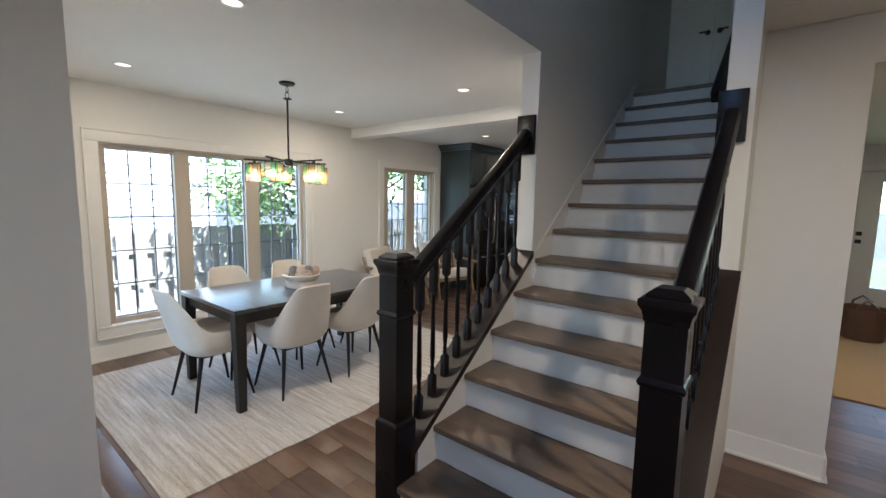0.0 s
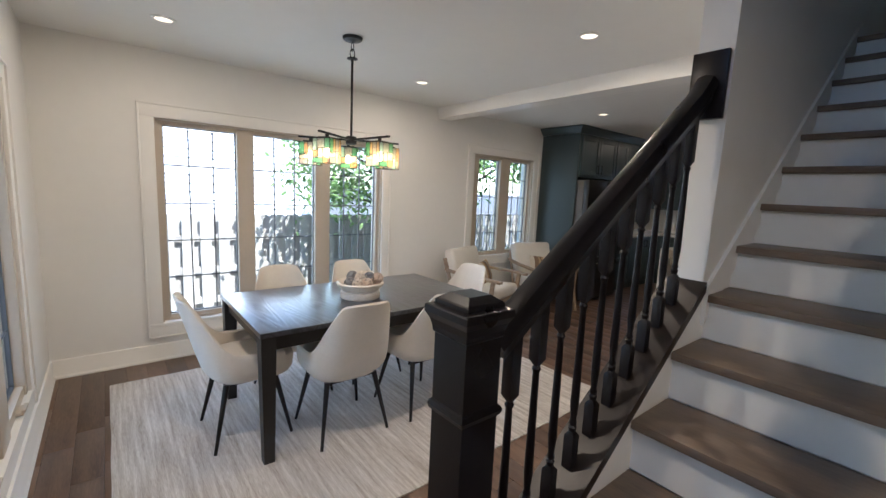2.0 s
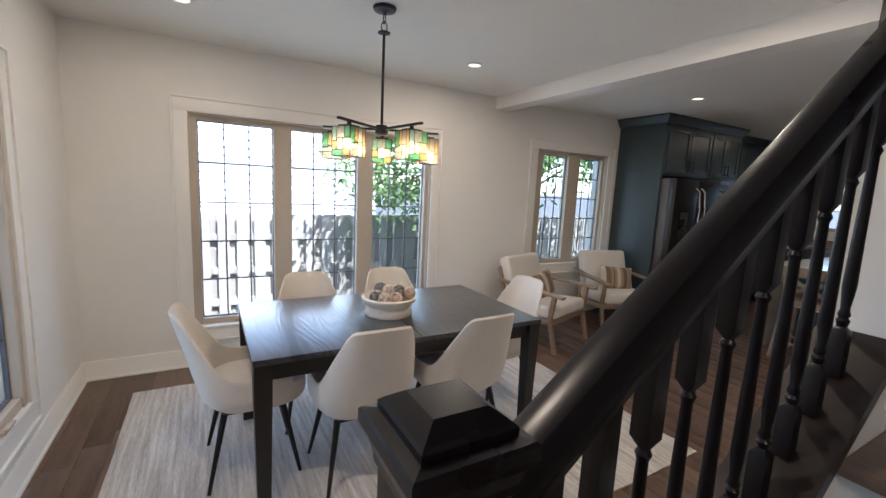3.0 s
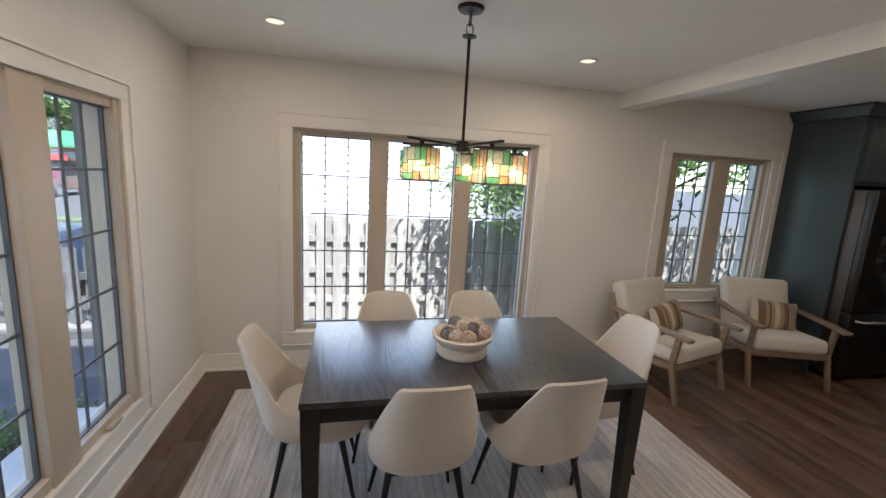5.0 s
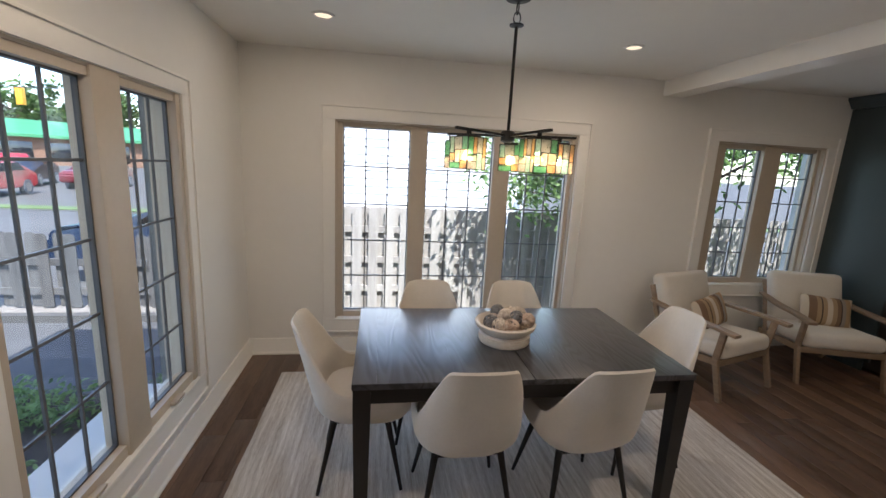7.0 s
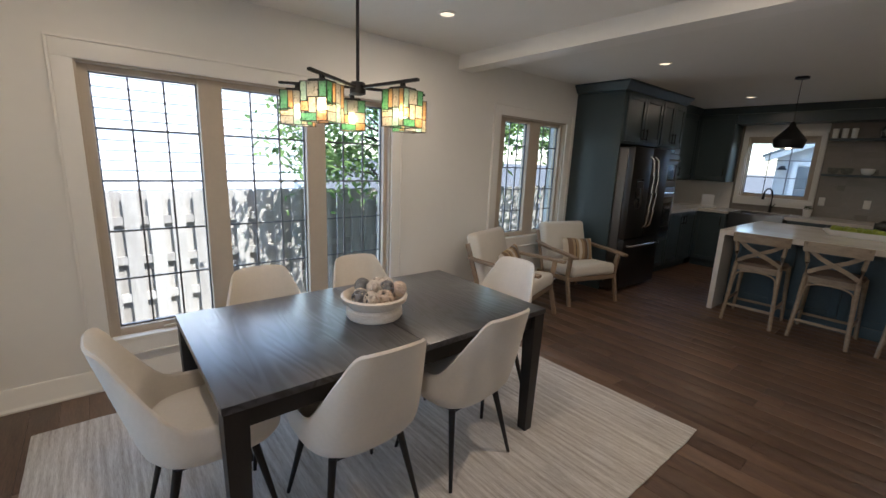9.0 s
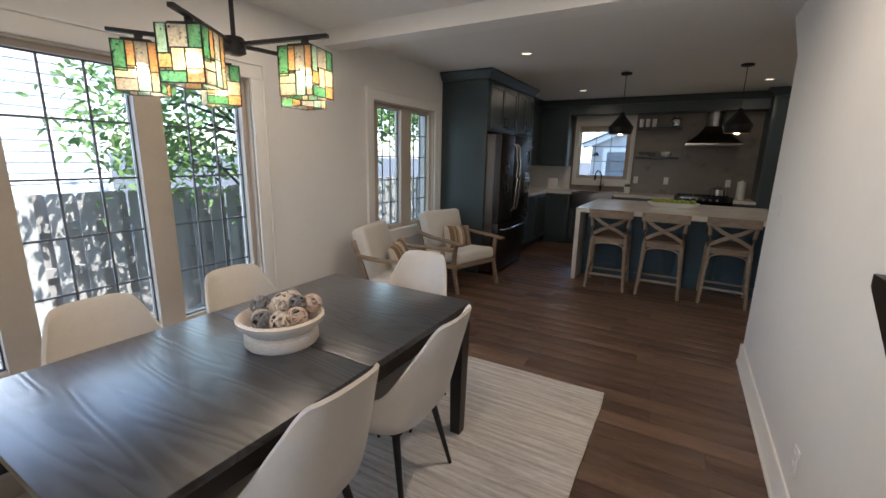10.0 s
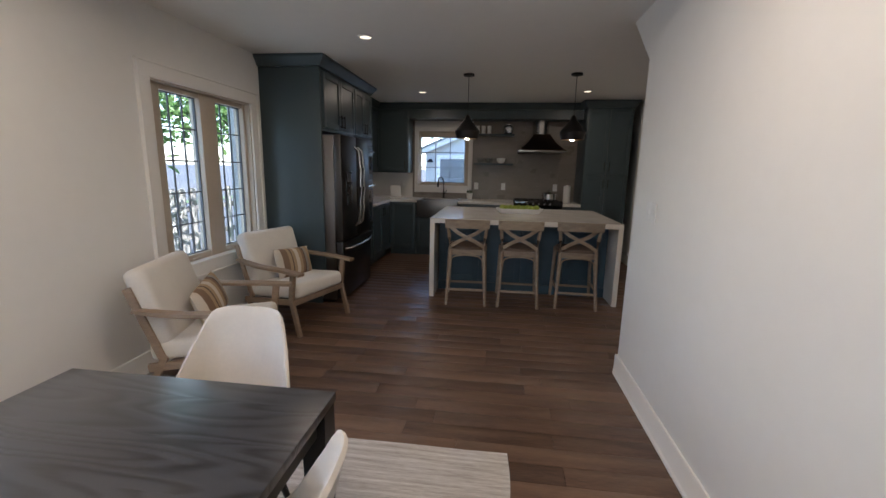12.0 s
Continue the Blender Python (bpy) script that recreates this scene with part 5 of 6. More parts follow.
for k in range(90):
    a, r = rnd.uniform(0, 6.28), 0.05 * rnd.random() ** 0.5
    c = Vector((r * math.cos(a), r * math.sin(a), 0.1 + 0.05 * rnd.random()))
    q = Euler((rnd.uniform(-1, 1), rnd.uniform(-1, 1), a)).to_matrix()
    bm.faces.new([bm.verts.new(c + q @ Vector(p)) for p in ((-0.012, 0, 0), (0, -0.006, 0.002), (0.014, 0, 0), (0, 0.006, 0.002))])
part("leaves", bm, M_HERB, pl)
sg = thing("counter_sign", pose(-3.98, 8.80, 0.911, 0, 0, 12), "small white sign leaning on a stand on the counter", "sign")
bm = bmesh.new()
box(bm, -0.085, -0.006, 0.0, 0.085, 0.006, 0.20, 0.002, pose(0, 0, 0.002, -10, 0, 0))
part("card", bm, M_PLATE, sg)
bm = bmesh.new()
box(bm, -0.09, -0.05, 0.0, 0.13, -0.012, 0.03, 0.003)
part("stand", bm, M_PLATE, sg)
for x in (-3.90, -2.62, -2.16, -1.30):
    plate("wall_outlet", pose(x, YB - 0.0125, 1.13), "white outlet on the tiled splashback", (-0.022, 0.022))

# island
IX0, IX1, IY0, IY1, IZ = -2.97, -0.95, 6.24, 7.72, 0.885
isl = thing("kitchen_island", pose((IX0 + IX1) / 2, (IY0 + IY1) / 2, 0), "slate-blue panelled kitchen island", "kitchen island")
hx2, hy2 = (IX1 - IX0) / 2, (IY1 - IY0) / 2
bm = bmesh.new()
box(bm, -hx2 + 0.055, -hy2 + 0.36, 0.0, hx2 - 0.055, hy2 - 0.03, IZ - 0.056)
part("body", bm, M_BLUE, isl)
f = -hy2 + 0.36
w = (2 * hx2 - 0.11) / 4
for k in range(4):
    bm = bmesh.new()
    a = -hx2 + 0.055 + k * w
    shaker(bm, a + 0.004, a + w - 0.004, 0.11, IZ - 0.06, f - 0.001, "x", -1, 0.07)
    part("panel", bm, M_BLUE, isl)
bm = bmesh.new()
box(bm, -hx2 + 0.056, f - 0.03, 0.0, hx2 - 0.056, f - 0.001, 0.105, 0.003)
part("plinth", bm, M_BLUE, isl)
bm = bmesh.new()
prof = [(-hx2, 0.0), (-hx2 + 0.05, 0.0), (-hx2 + 0.05, IZ - 0.052), (hx2 - 0.05, IZ - 0.052), (hx2 - 0.05, 0.0), (hx2, 0.0), (hx2, IZ), (-hx2, IZ)]
ring_loft(bm, [[(x, -hy2, z) for x, z in prof], [(x, hy2, z) for x, z in prof]])
solid("island_worktop", bm, M_QUARTZ, "white quartz waterfall worktop over the island", "worktop", m=pose((IX0 + IX1) / 2, (IY0 + IY1) / 2, 0.001))


def stool():
    """Counter stool facing +y with a cross back."""
    st = thing("counter_stool", Matrix(), "weathered oak cross-back counter stool at the island", "stool", "stools at the island")
    zs = 0.615
    bm = bmesh.new()
    rings = []
    for z, q in ((zs - 0.035, 0.94), (zs - 0.03, 1.0), (zs - 0.006, 1.0), (zs, 0.97), (zs - 0.008, 0.6), (zs - 0.01, 0.05)):
        r = []
        for i in range(32):
            a = 2 * math.pi * i / 32
            c, s = sup(math.cos(a), math.sin(a), 0.6)
            r.append((s * (0.20 + 0.015 * c) * q, c * 0.19 * q + 0.01, z))
        rings.append(r)
    ring_loft(bm, rings)
    part("seat", bm, mat_seat, st, "dark saddle seat")
    bm = bmesh.new()
    bar(bm, (-0.18, -0.165, zs - 0.06), (0.18, -0.165, zs - 0.06), 0.022, 0.06, (0, 0, 1), 0.004)
    part("seat_rail", bm, M_STOOL, st)
    bm = bmesh.new()
    bar(bm, (-0.19, 0.17, zs - 0.06), (0.19, 0.17, zs - 0.06), 0.022, 0.05, (0, 0, 1), 0.004)
    part("seat_rail", bm, M_STOOL, st)
    for s in (-1, 1):
        bm = bmesh.new()
        tube(bm, [(s * 0.205, -0.255, 0.0), (s * 0.188, -0.205, 0.30), (s * 0.178, -0.18, 0.58), (s * 0.185, -0.20, 0.72), (s * 0.205, -0.245, 0.905)], [0.0165, 0.018, 0.02, 0.018, 0.016], 10)
        part("back_leg", bm, M_STOOL, st)
        bm = bmesh.new()
        tube(bm, [(s * 0.215, 0.225, 0.0), (s * 0.19, 0.185, 0.58)], [0.0155, 0.02], 10)
        part("front_leg", bm, M_STOOL, st)
        bm = bmesh.new()
        pts = [(s * 0.182, -0.198, 0.78 + 0.03), (s * 0.09, -0.222, 0.745), (0, -0.222 + 0.006 * s, 0.70), (-s * 0.09, -0.21, 0.655), (-s * 0.172, -0.185, 0.60)]
        sweep(bm, [(x, y + 0.004 * s, z + 0.02) for x, y, z in pts], [(-0.006, -0.018), (0.006, -0.018), (0.006, 0.018), (-0.006, 0.018)], side=(0, 1, 0))
        part("cross_slat", bm, M_STOOL, st)
        bm = bmesh.new()
        bar(bm, (s * 0.196, -0.225, 0.20), (s * 0.202, 0.21, 0.20), 0.016, 0.022, (0, 0, 1), 0.003)
        part("side_stretcher", bm, M_STOOL, st)
    bm = bmesh.new()
    pts = [(-0.228, -0.235, 0.862), (-0.12, -0.268, 0.866), (0, -0.28, 0.868), (0.12, -0.268, 0.866), (0.228, -0.235, 0.862)]
    sweep(bm, pts, [(-0.011, -0.045), (0.011, -0.045), (0.011, 0.045), (-0.011, 0.045)], side=(0, 1, 0))
    part("top_rail", bm, M_STOOL, st, "wide curved top rail")
    for y, z in ((-0.228, 0.165), (0.212, 0.13)):
        bm = bmesh.new()
        bar(bm, (-0.2, y, z), (0.2, y, z), 0.016, 0.024, (0, 0, 1), 0.003)
        part("stretcher", bm, M_STOOL, st)
    bm = bmesh.new()
    tube(bm, [(-0.178, -0.205, 0.34)] + [(-0.165 * math.cos(a), -0.195, 0.44 + 0.09 * math.sin(a) ** 0.5) for a in (0.15 + (math.pi - 0.3) * i / 10 for i in range(11))] + [(0.178, -0.205, 0.34)], 0.008, 8)
    part("hoop", bm, M_STOOL, st, "bent wooden hoop under the seat")
    return st


mat_seat = mat("dark_oak_seat", (0.10, 0.065, 0.045), 0.5, col2=(0.17, 0.115, 0.08), scale=3, stretch=(2, 12, 2))
ST = stool()
ST.matrix_world = pose(-2.555, 6.25, 0, 0, 0, 2)
copy_thing(ST, pose(-2.005, 6.27, 0, 0, 0, 0))
copy_thing(ST, pose(-1.40, 6.32, 0, 0, 0, -2))

# dough bowl with apples
bm = bmesh.new()
rings = []
for z, q in ((0.0, 0.80), (0.005, 0.84), (0.05, 0.98), (0.06, 1.0), (0.06, 0.95), (0.02, 0.80), (0.015, 0.1)):
    r = []
    for i in range(36):
        a = 2 * math.pi * i / 36
        c, s = sup(math.cos(a), math.sin(a), 0.55)
        r.append((c * 0.29 * q, s * 0.11 * q, z))
    rings.append(r)
ring_loft(bm, rings)
solid("tray", bm, M_PLATE, "long white ceramic tray on the island", "tray", m=pose(-1.98, 7.05, IZ + 0.002, 0, 0, 2))
M_APPLE = mat("green_apple_skin", (0.23, 0.33, 0.035), 0.3, col2=(0.38, 0.45, 0.06), rnd=0.3, scale=6)
bm = bmesh.new()
lathe(bm, [(0.003, 0.004), (0.018, 0.0), (0.034, 0.018), (0.039, 0.04), (0.034, 0.06), (0.02, 0.069), (0.008, 0.066), (0.002, 0.06)], 20)
cyl(bm, (0, 0, 0.058), (0.004, 0, 0.08), 0.0018, 0.0015, 6)
me_ap = mesh_of("apple", bm, M_APPLE)
for k in range(9):
    ob = new("apple", me_ap)
    ob.matrix_world = pose(-2.19 + 0.052 * k, 7.05 + 0.035 * (-1) ** k, IZ + 0.030, rnd.uniform(-20, 20), rnd.uniform(-20, 20), rnd.uniform(0, 360))
    tagged(ob, "green apple lying in the long white tray", "apple", "apples in the tray")

# pendants
M_GOLD = mat("gold_lining", (0.75, 0.48, 0.16), 0.35, metal=0.8, var=0.1)
for px in (-2.625, -1.47):
    pn = thing("pendant_lamp", pose(px, 6.65, H), "black faceted pendant lamp with a gold lining, lit", "pendant lamp", "pendants over the island")
    bm = bmesh.new()
    lathe(bm, [(0.06, 0.0), (0.06, -0.02), (0.02, -0.026), (0.004, -0.03)], 24)
    part("canopy", bm, M_METAL, pn)
    bm = bmesh.new()
    cyl(bm, (0, 0, -0.028), (0, 0, -0.45), 0.0035, n=8)
    part("cord", bm, M_METAL, pn)
    bm = bmesh.new()
    lathe(bm, [(0.012, -0.43), (0.028, -0.45), (0.03, -0.47), (0.135, -0.60), (0.14, -0.612), (0.12, -0.69), (0.116, -0.69), (0.134, -0.612), (0.026, -0.478)], 28)
    sh = part("shade", bm, M_METAL, pn, "black two-cone shade")
    bm = bmesh.new()
    lathe(bm, [(0.1155, -0.6885), (0.133, -0.6115), (0.05, -0.52), (0.05, -0.523), (0.131, -0.6125), (0.1135, -0.688)], 28)
    part("lining", bm, M_GOLD, sh, "gold inner lining")
    bm = bmesh.new()
    bmesh.ops.create_uvsphere(bm, u_segments=14, v_segments=10, radius=0.03)
    bmesh.ops.transform(bm, matrix=pose(0, 0, -0.672), verts=bm.verts[:])
    part("bulb", bm, M_BULB, pn)
    lamp("pendant_lamp_light", "POINT", 0.35, 0.012, (px, 6.65, H - 0.622))

# ---- the next room, seen past the stair ----
M_JUTE = mat("jute_rug", (0.30, 0.20, 0.10), 0.95, col2=(0.42, 0.30, 0.16), scale=8, stretch=(2, 10, 1), bump=0.8, bscale=60)
bm = bmesh.new()
box(bm, 0.50, 4.52, 0.0005, 3.2, 7.2, 0.011, 0.004)
solid("jute_rug", bm, M_JUTE, "tan jute rug in the next room", "rug")
M_BASKET = mat("brown_leather_basket", (0.085, 0.045, 0.028), 0.45, var=0.25, scale=6, bump=0.3)
bk = thing("basket", pose(0.90, 6.75, 0.0112), "round brown leather basket with two handles", "basket")
bm = bmesh.new()
lathe(bm, [(0.17, 0.0), (0.19, 0.01), (0.21, 0.2), (0.215, 0.36), (0.205, 0.365), (0.195, 0.2), (0.17, 0.03), (0.001, 0.02)], 28)
part("body", bm, M_BASKET, bk)
for s in (-1, 1):
    bm = bmesh.new()
    tube(bm, [(-0.09, s * 0.2, 0.30), (-0.08, s * 0.2, 0.40), (0, s * 0.19, 0.47), (0.08, s * 0.2, 0.40), (0.09, s * 0.2, 0.30)], 0.012, 8)
    part("handle", bm, M_BASKET, bk)
gd = thing("door_2", pose(1.42, YB, 0), "white back door with a tall glazed light", "door", kind="structure")
bm = bmesh.new()
for q in ((-0.45, -0.2, 0, 2.04), (0.2, 0.45, 0, 2.04), (-0.2, 0.2, 0, 0.3), (-0.2, 0.2, 1.9, 2.04)):
    box(bm, q[0], -0.045, q[2], q[1], -0.003, q[3], 0.002)
part("door_leaf", bm, M_TRIM, gd, "white painted door leaf")
bm = bmesh.new()
box(bm, -0.2, -0.02, 0.3, 0.2, -0.014, 1.9)
part("pane", bm, M_GLASS, gd, "tall clear pane").visible_shadow = False
bm = bmesh.new()
for q in ((-0.58, -0.46, 0, 2.06), (0.46, 0.58, 0, 2.06), (-0.58, 0.58, 2.06, 2.17)):
    box(bm, q[0], -0.03, q[2], q[1], -0.002, q[3], 0.002)
part("casing", bm, M_TRIM, gd)
bm = bmesh.new()
for z in (1.0, 1.12):
    box(bm, -0.43, -0.06, z - 0.03, -0.36, -0.0455, z + 0.03, 0.004)
part("door_handle", bm, M_METAL, gd, "black lock set")

# ---- outside ----
GZ = -0.52
M_GRAVEL = mat("gravel_strip", (0.12, 0.11, 0.097), 0.95, col2=(0.27, 0.25, 0.225), scale=14, bump=1.0, bscale=25)
M_ASPHALT = mat("pale_asphalt", (0.085, 0.086, 0.088), 0.95, var=0.25, scale=0.6, bump=0.4, bscale=60, spec=0.15)
M_CONC = mat("grey_concrete", (0.085, 0.084, 0.082), 0.9, var=0.1, scale=0.8, spec=0.2)
M_LAWN = mat("lawn", (0.045, 0.085, 0.022), 0.9, col2=(0.11, 0.16, 0.05), scale=1.2, bump=1.0, bscale=40)
M_SOIL = mat("mulch", (0.035, 0.025, 0.02), 0.95, var=0.4, scale=12, bump=1.0)
M_FENCE = mat("weathered_fence_board", (0.25, 0.228, 0.205), 0.9, col2=(0.40, 0.375, 0.34), rnd=0.35, scale=2, stretch=(8, 8, 1), bump=0.4, bscale=20)
# weathered pickets of the low fence, colour darkened to stand in for shade
M_LOWFENCE = mat("shade_darkened_weathered_picket", (0.045, 0.045, 0.045), 0.9, col2=(0.10, 0.098, 0.095), rnd=0.3, scale=2, stretch=(8, 8, 1), bump=0.4, bscale=20)
M_GARAGE = mat("cream_garage_siding", (0.55, 0.55, 0.54), 0.7, var=0.04, scale=1)
M_SIDING = mat("white_siding", (0.70, 0.71, 0.72), 0.7, var=0.03, scale=1)
M_GREYSID = mat("grey_siding", (0.19, 0.205, 0.21), 0.7, var=0.08, scale=2)
M_ROOF = mat("green_metal_roof", (0.04, 0.20, 0.085), 0.5, var=0.1, scale=1)
M_BRICK = mat("tan_brick", (0.17, 0.095, 0.06), 0.85, var=0.15, scale=3)
M_BARK = mat("bark", (0.06, 0.045, 0.035), 0.9, var=0.3, scale=6, stretch=(6, 6, 1), bump=0.8)


def leaf_mat(name, a, b):
    m = mat(name, a, 0.55, col2=b, island=0.7, scale=3)
    nt = m.node_tree
    n, L = nt.nodes, nt.links
    ramp = [q for q in n if q.type == "VALTORGB"][0]
    tl, mx = n.new("ShaderNodeBsdfTranslucent"), n.new("ShaderNodeMixShader")
    L.new(ramp.outputs[0], tl.inputs[0])
    mx.inputs[0].default_value = 0.5
    L.new(n["Principled BSDF"].outputs[0], mx.inputs[1])
    L.new(tl.outputs[0], mx.inputs[2])
    L.new(mx.outputs[0], n["Material Output"].inputs[0])
    return m


M_LEAF = leaf_mat("leaf", (0.10, 0.19, 0.055), (0.24, 0.37, 0.12))
M_FARLEAF = leaf_mat("far_leaf", (0.05, 0.095, 0.03), (0.13, 0.20, 0.06))

bm = bmesh.new()
ring_loft(bm, [[(-400, -400, GZ - 0.3), (400, -400, GZ - 0.3), (400, 400, GZ - 0.3), (-400, 400, GZ - 0.3)], [(-400, -400, GZ), (400, -400, GZ), (400, 400, GZ), (-400, 400, GZ)]])
solid("ground", bm, M_ASPHALT, "wide grey asphalt ground", "ground", "structure")
slab("gravel_strip", (-7.6, -7.5, GZ), (-6.8, -1.0, GZ + 0.02), M_GRAVEL, "pale gravel strip along the low fence", "gravel")
slab("gravel_strip", (-7.6, -1.0, GZ), (-6.25, 12.0, GZ + 0.02), M_GRAVEL, "pale gravel strip along the fence", "gravel")
slab("verge", (-18.0, -60, GZ + 0.021), (-17.2, 40, GZ + 0.05), M_LAWN, "thin grass verge along the road", "verge")
slab("kerb", (-6.8, -7.5, GZ), (-6.68, -1.0, GZ + 0.09), M_CONC, "low concrete kerb", "kerb")
slab("lawn", (-6.25, 0.3, GZ), (XW - 0.17, 12.0, GZ + 0.025), M_LAWN, "mown lawn beside the house", "lawn")
slab("flower_bed", (-4.9, -1.5, GZ), (-1.6, 0.22, GZ + 0.03), M_SOIL, "dark mulched flower bed under the front window", "flower bed")
slab("road", (-60, -60, GZ + 0.004), (-17, 40, GZ + 0.02), M_CONC, "pale sunlit road", "road")

# board-on-board fences
fence = thing("fence", pose(-7.1, 0, GZ), "weathered grey board-on-board wooden fence", "fence")
fence2 = thing("low_fence", pose(-7.2, 0, GZ), "low weathered picket fence beside the lot", "fence")
bw = 0.135


def picket(h, material):
    bm = bmesh.new()
    c = 0.03
    prof = [(0, 0), (bw, 0), (bw, h - c), (bw - c, h), (c, h), (0, h - c)]
    ring_loft(bm, [[(0, y, z) for y, z in prof], [(0.016, y, z) for y, z in prof]])
    return mesh_of("board", bm, material)


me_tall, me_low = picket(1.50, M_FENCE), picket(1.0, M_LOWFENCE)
y, k = -0.6, 0
while y < 9.5:
    piece("board", me_tall, fence, pose(0.03 if k % 2 else -0.035, y, 0.04 + 0.008 * rnd.random(), rnd.uniform(-0.5, 0.5)))
    y += 0.112
    k += 1
for z in (0.35, 0.78, 1.22):
    bm = bmesh.new()
    box(bm, -0.018, -0.6, z - 0.045, 0.029, 9.6, z + 0.045)
    part("rail", bm, M_FENCE, fence)
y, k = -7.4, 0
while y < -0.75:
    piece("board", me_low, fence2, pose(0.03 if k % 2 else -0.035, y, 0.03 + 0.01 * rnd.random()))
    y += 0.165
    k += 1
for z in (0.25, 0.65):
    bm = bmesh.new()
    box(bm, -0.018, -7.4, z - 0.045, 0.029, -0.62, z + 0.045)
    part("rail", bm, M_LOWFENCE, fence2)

# grey return wall outside the front window, and pale sill ledge
slab("outer_reveal", (-3.80, 0.212, GZ), (-3.59, 0.238, 2.6), M_GREYSID, "grey boarded outer reveal beside the front window", "wall")
slab("back_lawn", (-0.2, YB + 0.3, GZ), (9, 24, GZ + 0.03), M_LAWN, "mown green lawn behind the house", "lawn")
slab("outer_ledge", (-3.588, 0.05, 0.22), (-2.2, 0.236, 0.30), M_SIDING, "pale outer window ledge", "ledge")
for nm, a, b in (("outer_post", (XW - 0.30, 3.20, GZ), (XW - 0.17, 3.30, 2.6)), ("outer_post", (XW - 0.26, 5.655, GZ), (XW - 0.17, 5.74, 2.6))):
    slab(nm, a, b, M_SIDING, "pale outer window surround", "post")

# neighbour's house
nb = thing("neighbour_house", pose(-14.5, 2.0, GZ), "white clapboard neighbouring house", "house")
bm = bmesh.new()
for k in range(24):
    z = k * 0.24
    ring_loft(bm, [[(-4, y, z), (0.03, y, z), (0.0, y, z + 0.24), (-4, y, z + 0.24)] for y in (-6.5, 4.2)])
part("wall", bm, M_SIDING, nb, "white clapboard wall")
bm = bmesh.new()
ring_loft(bm, [[(0.35, y, 5.76), (-2, y, 6.6), (-4.4, y, 5.76)] for y in (-6.9, 4.6)])
part("roof", bm, M_GREYSID, nb)


def tree(x, y, h, crown, seed, leaves, size, material, label, name="tree"):
    """Tapered trunk, limbs that fork, leaves in clumps round the twigs. crown: (rx, ry, rz, cz)."""
    r = random.Random(seed)
    t = thing(name, pose(x, y, GZ), label, "tree")
    bm = bmesh.new()
    tips = []
    fork = h * 0.34
    tube(bm, [(0, 0, 0), (0.05, 0.02, fork * 0.5), (0.02, -0.03, fork), (0.1, 0.08, h * 0.6), (0.06, 0.1, h * 0.8)], [0.06 * h / 4, 0.05 * h / 4, 0.043 * h / 4, 0.025 * h / 4, 0.008], 10)
    rx, ry, rz, cz = crown
    for k in range(26):
        a, e = r.uniform(0, 6.28), r.uniform(-0.7, 1.0)
        p1 = Vector((rx * (0.75 if x > -7 and y < 6 else 1.0) * math.cos(a) * math.cos(e), ry * math.sin(a) * math.cos(e), cz + rz * math.sin(e))) * 1.0
        p0 = Vector((0.04, 0.02, fork * (0.7 + 0.9 * r.random())))
        mid = p0.lerp(p1, 0.5) + Vector((r.uniform(-0.2, 0.2), r.uniform(-0.2, 0.2), 0.25))
        tube(bm, [p0, mid, p1], [0.022 * h / 4, 0.013 * h / 4, 0.004], 6)
        tips += [mid.lerp(p1, q) for q in (0.2, 0.5, 0.8, 1.0)]
    part("trunk", bm, M_BARK, t, "brown trunk and limbs")
    bm = bmesh.new()
    for k in range(leaves):
        c = r.choice(tips) + Vector((r.gauss(0, 0.2), r.gauss(0, 0.2), r.gauss(0, 0.17))) * (max(rx, ry) / 1.6)
        if -5.1 < x + c.x < 0 and y < 10:
            continue
        q = Euler((r.uniform(-1.0, 1.0), r.uniform(-1.0, 1.0), r.uniform(0, 6.28))).to_matrix()
        s = size * r.uniform(0.6, 1.25)
        bm.faces.new([bm.verts.new(c + q @ Vector((u * s, v * s, w * s))) for u, v, w in ((-1, 0, 0), (-0.3, -0.42, 0.12), (0.5, -0.3, 0.1), (1, 0, -0.15), (0.5, 0.3, 0.1), (-0.3, 0.42, 0.12))])
    part("crown", bm, material, t, "leafy crown")
    return t


tree(-6.35, 4.6, 4.4, (1.15, 1.9, 1.1, 2.6), 3, 7600, 0.052, M_LEAF, "leafy green young tree between house and fence")
tree(-6.4, 9.1, 4.8, (0.85, 2.5, 1.2, 2.75), 14, 8000, 0.055, M_LEAF, "leafy green young tree between house and fence")
tree(-9.5, 8.5, 7.5, (2.6, 3.0, 2.2, 4.2), 8, 4200, 0.13, M_FARLEAF, "tall green tree beyond the fence")
tree(-3.6, 22.0, 9.0, (3.4, 3.4, 2.8, 5.6), 9, 3800, 0.17, M_FARLEAF, "tall green tree behind the garage")
for k in range(9):
    tree(-70 - 0.59 * (10 * k - 40), -48 + 0.81 * (10 * k - 40) - 3 * (k % 2), 13.0, (6.2, 6.4, 4.4, 7.0), 20 + k, 2200, 0.55, M_FARLEAF, "distant leafy green tree beyond the shops")

bm = bmesh.new()
r = random.Random(4)
for k in range(7000):
    c = Vector((r.uniform(-4.85, -1.7), r.uniform(-1.5, 0.0), GZ + 0.03 + 0.26 * r.random() ** 1.3))
    if noise.noise((c.x * 1.6, c.y * 1.6, 2)) < 0.02:
        continue
    q = Euler((r.uniform(-0.9, 0.9), r.uniform(-0.9, 0.9), r.uniform(0, 6.28))).to_matrix()
    bm.faces.new([bm.verts.new(c + q @ Vector(p)) for p in ((-0.035, 0, 0), (0, -0.014, 0.01), (0.04, 0, 0), (0, 0.014, 0.01))])
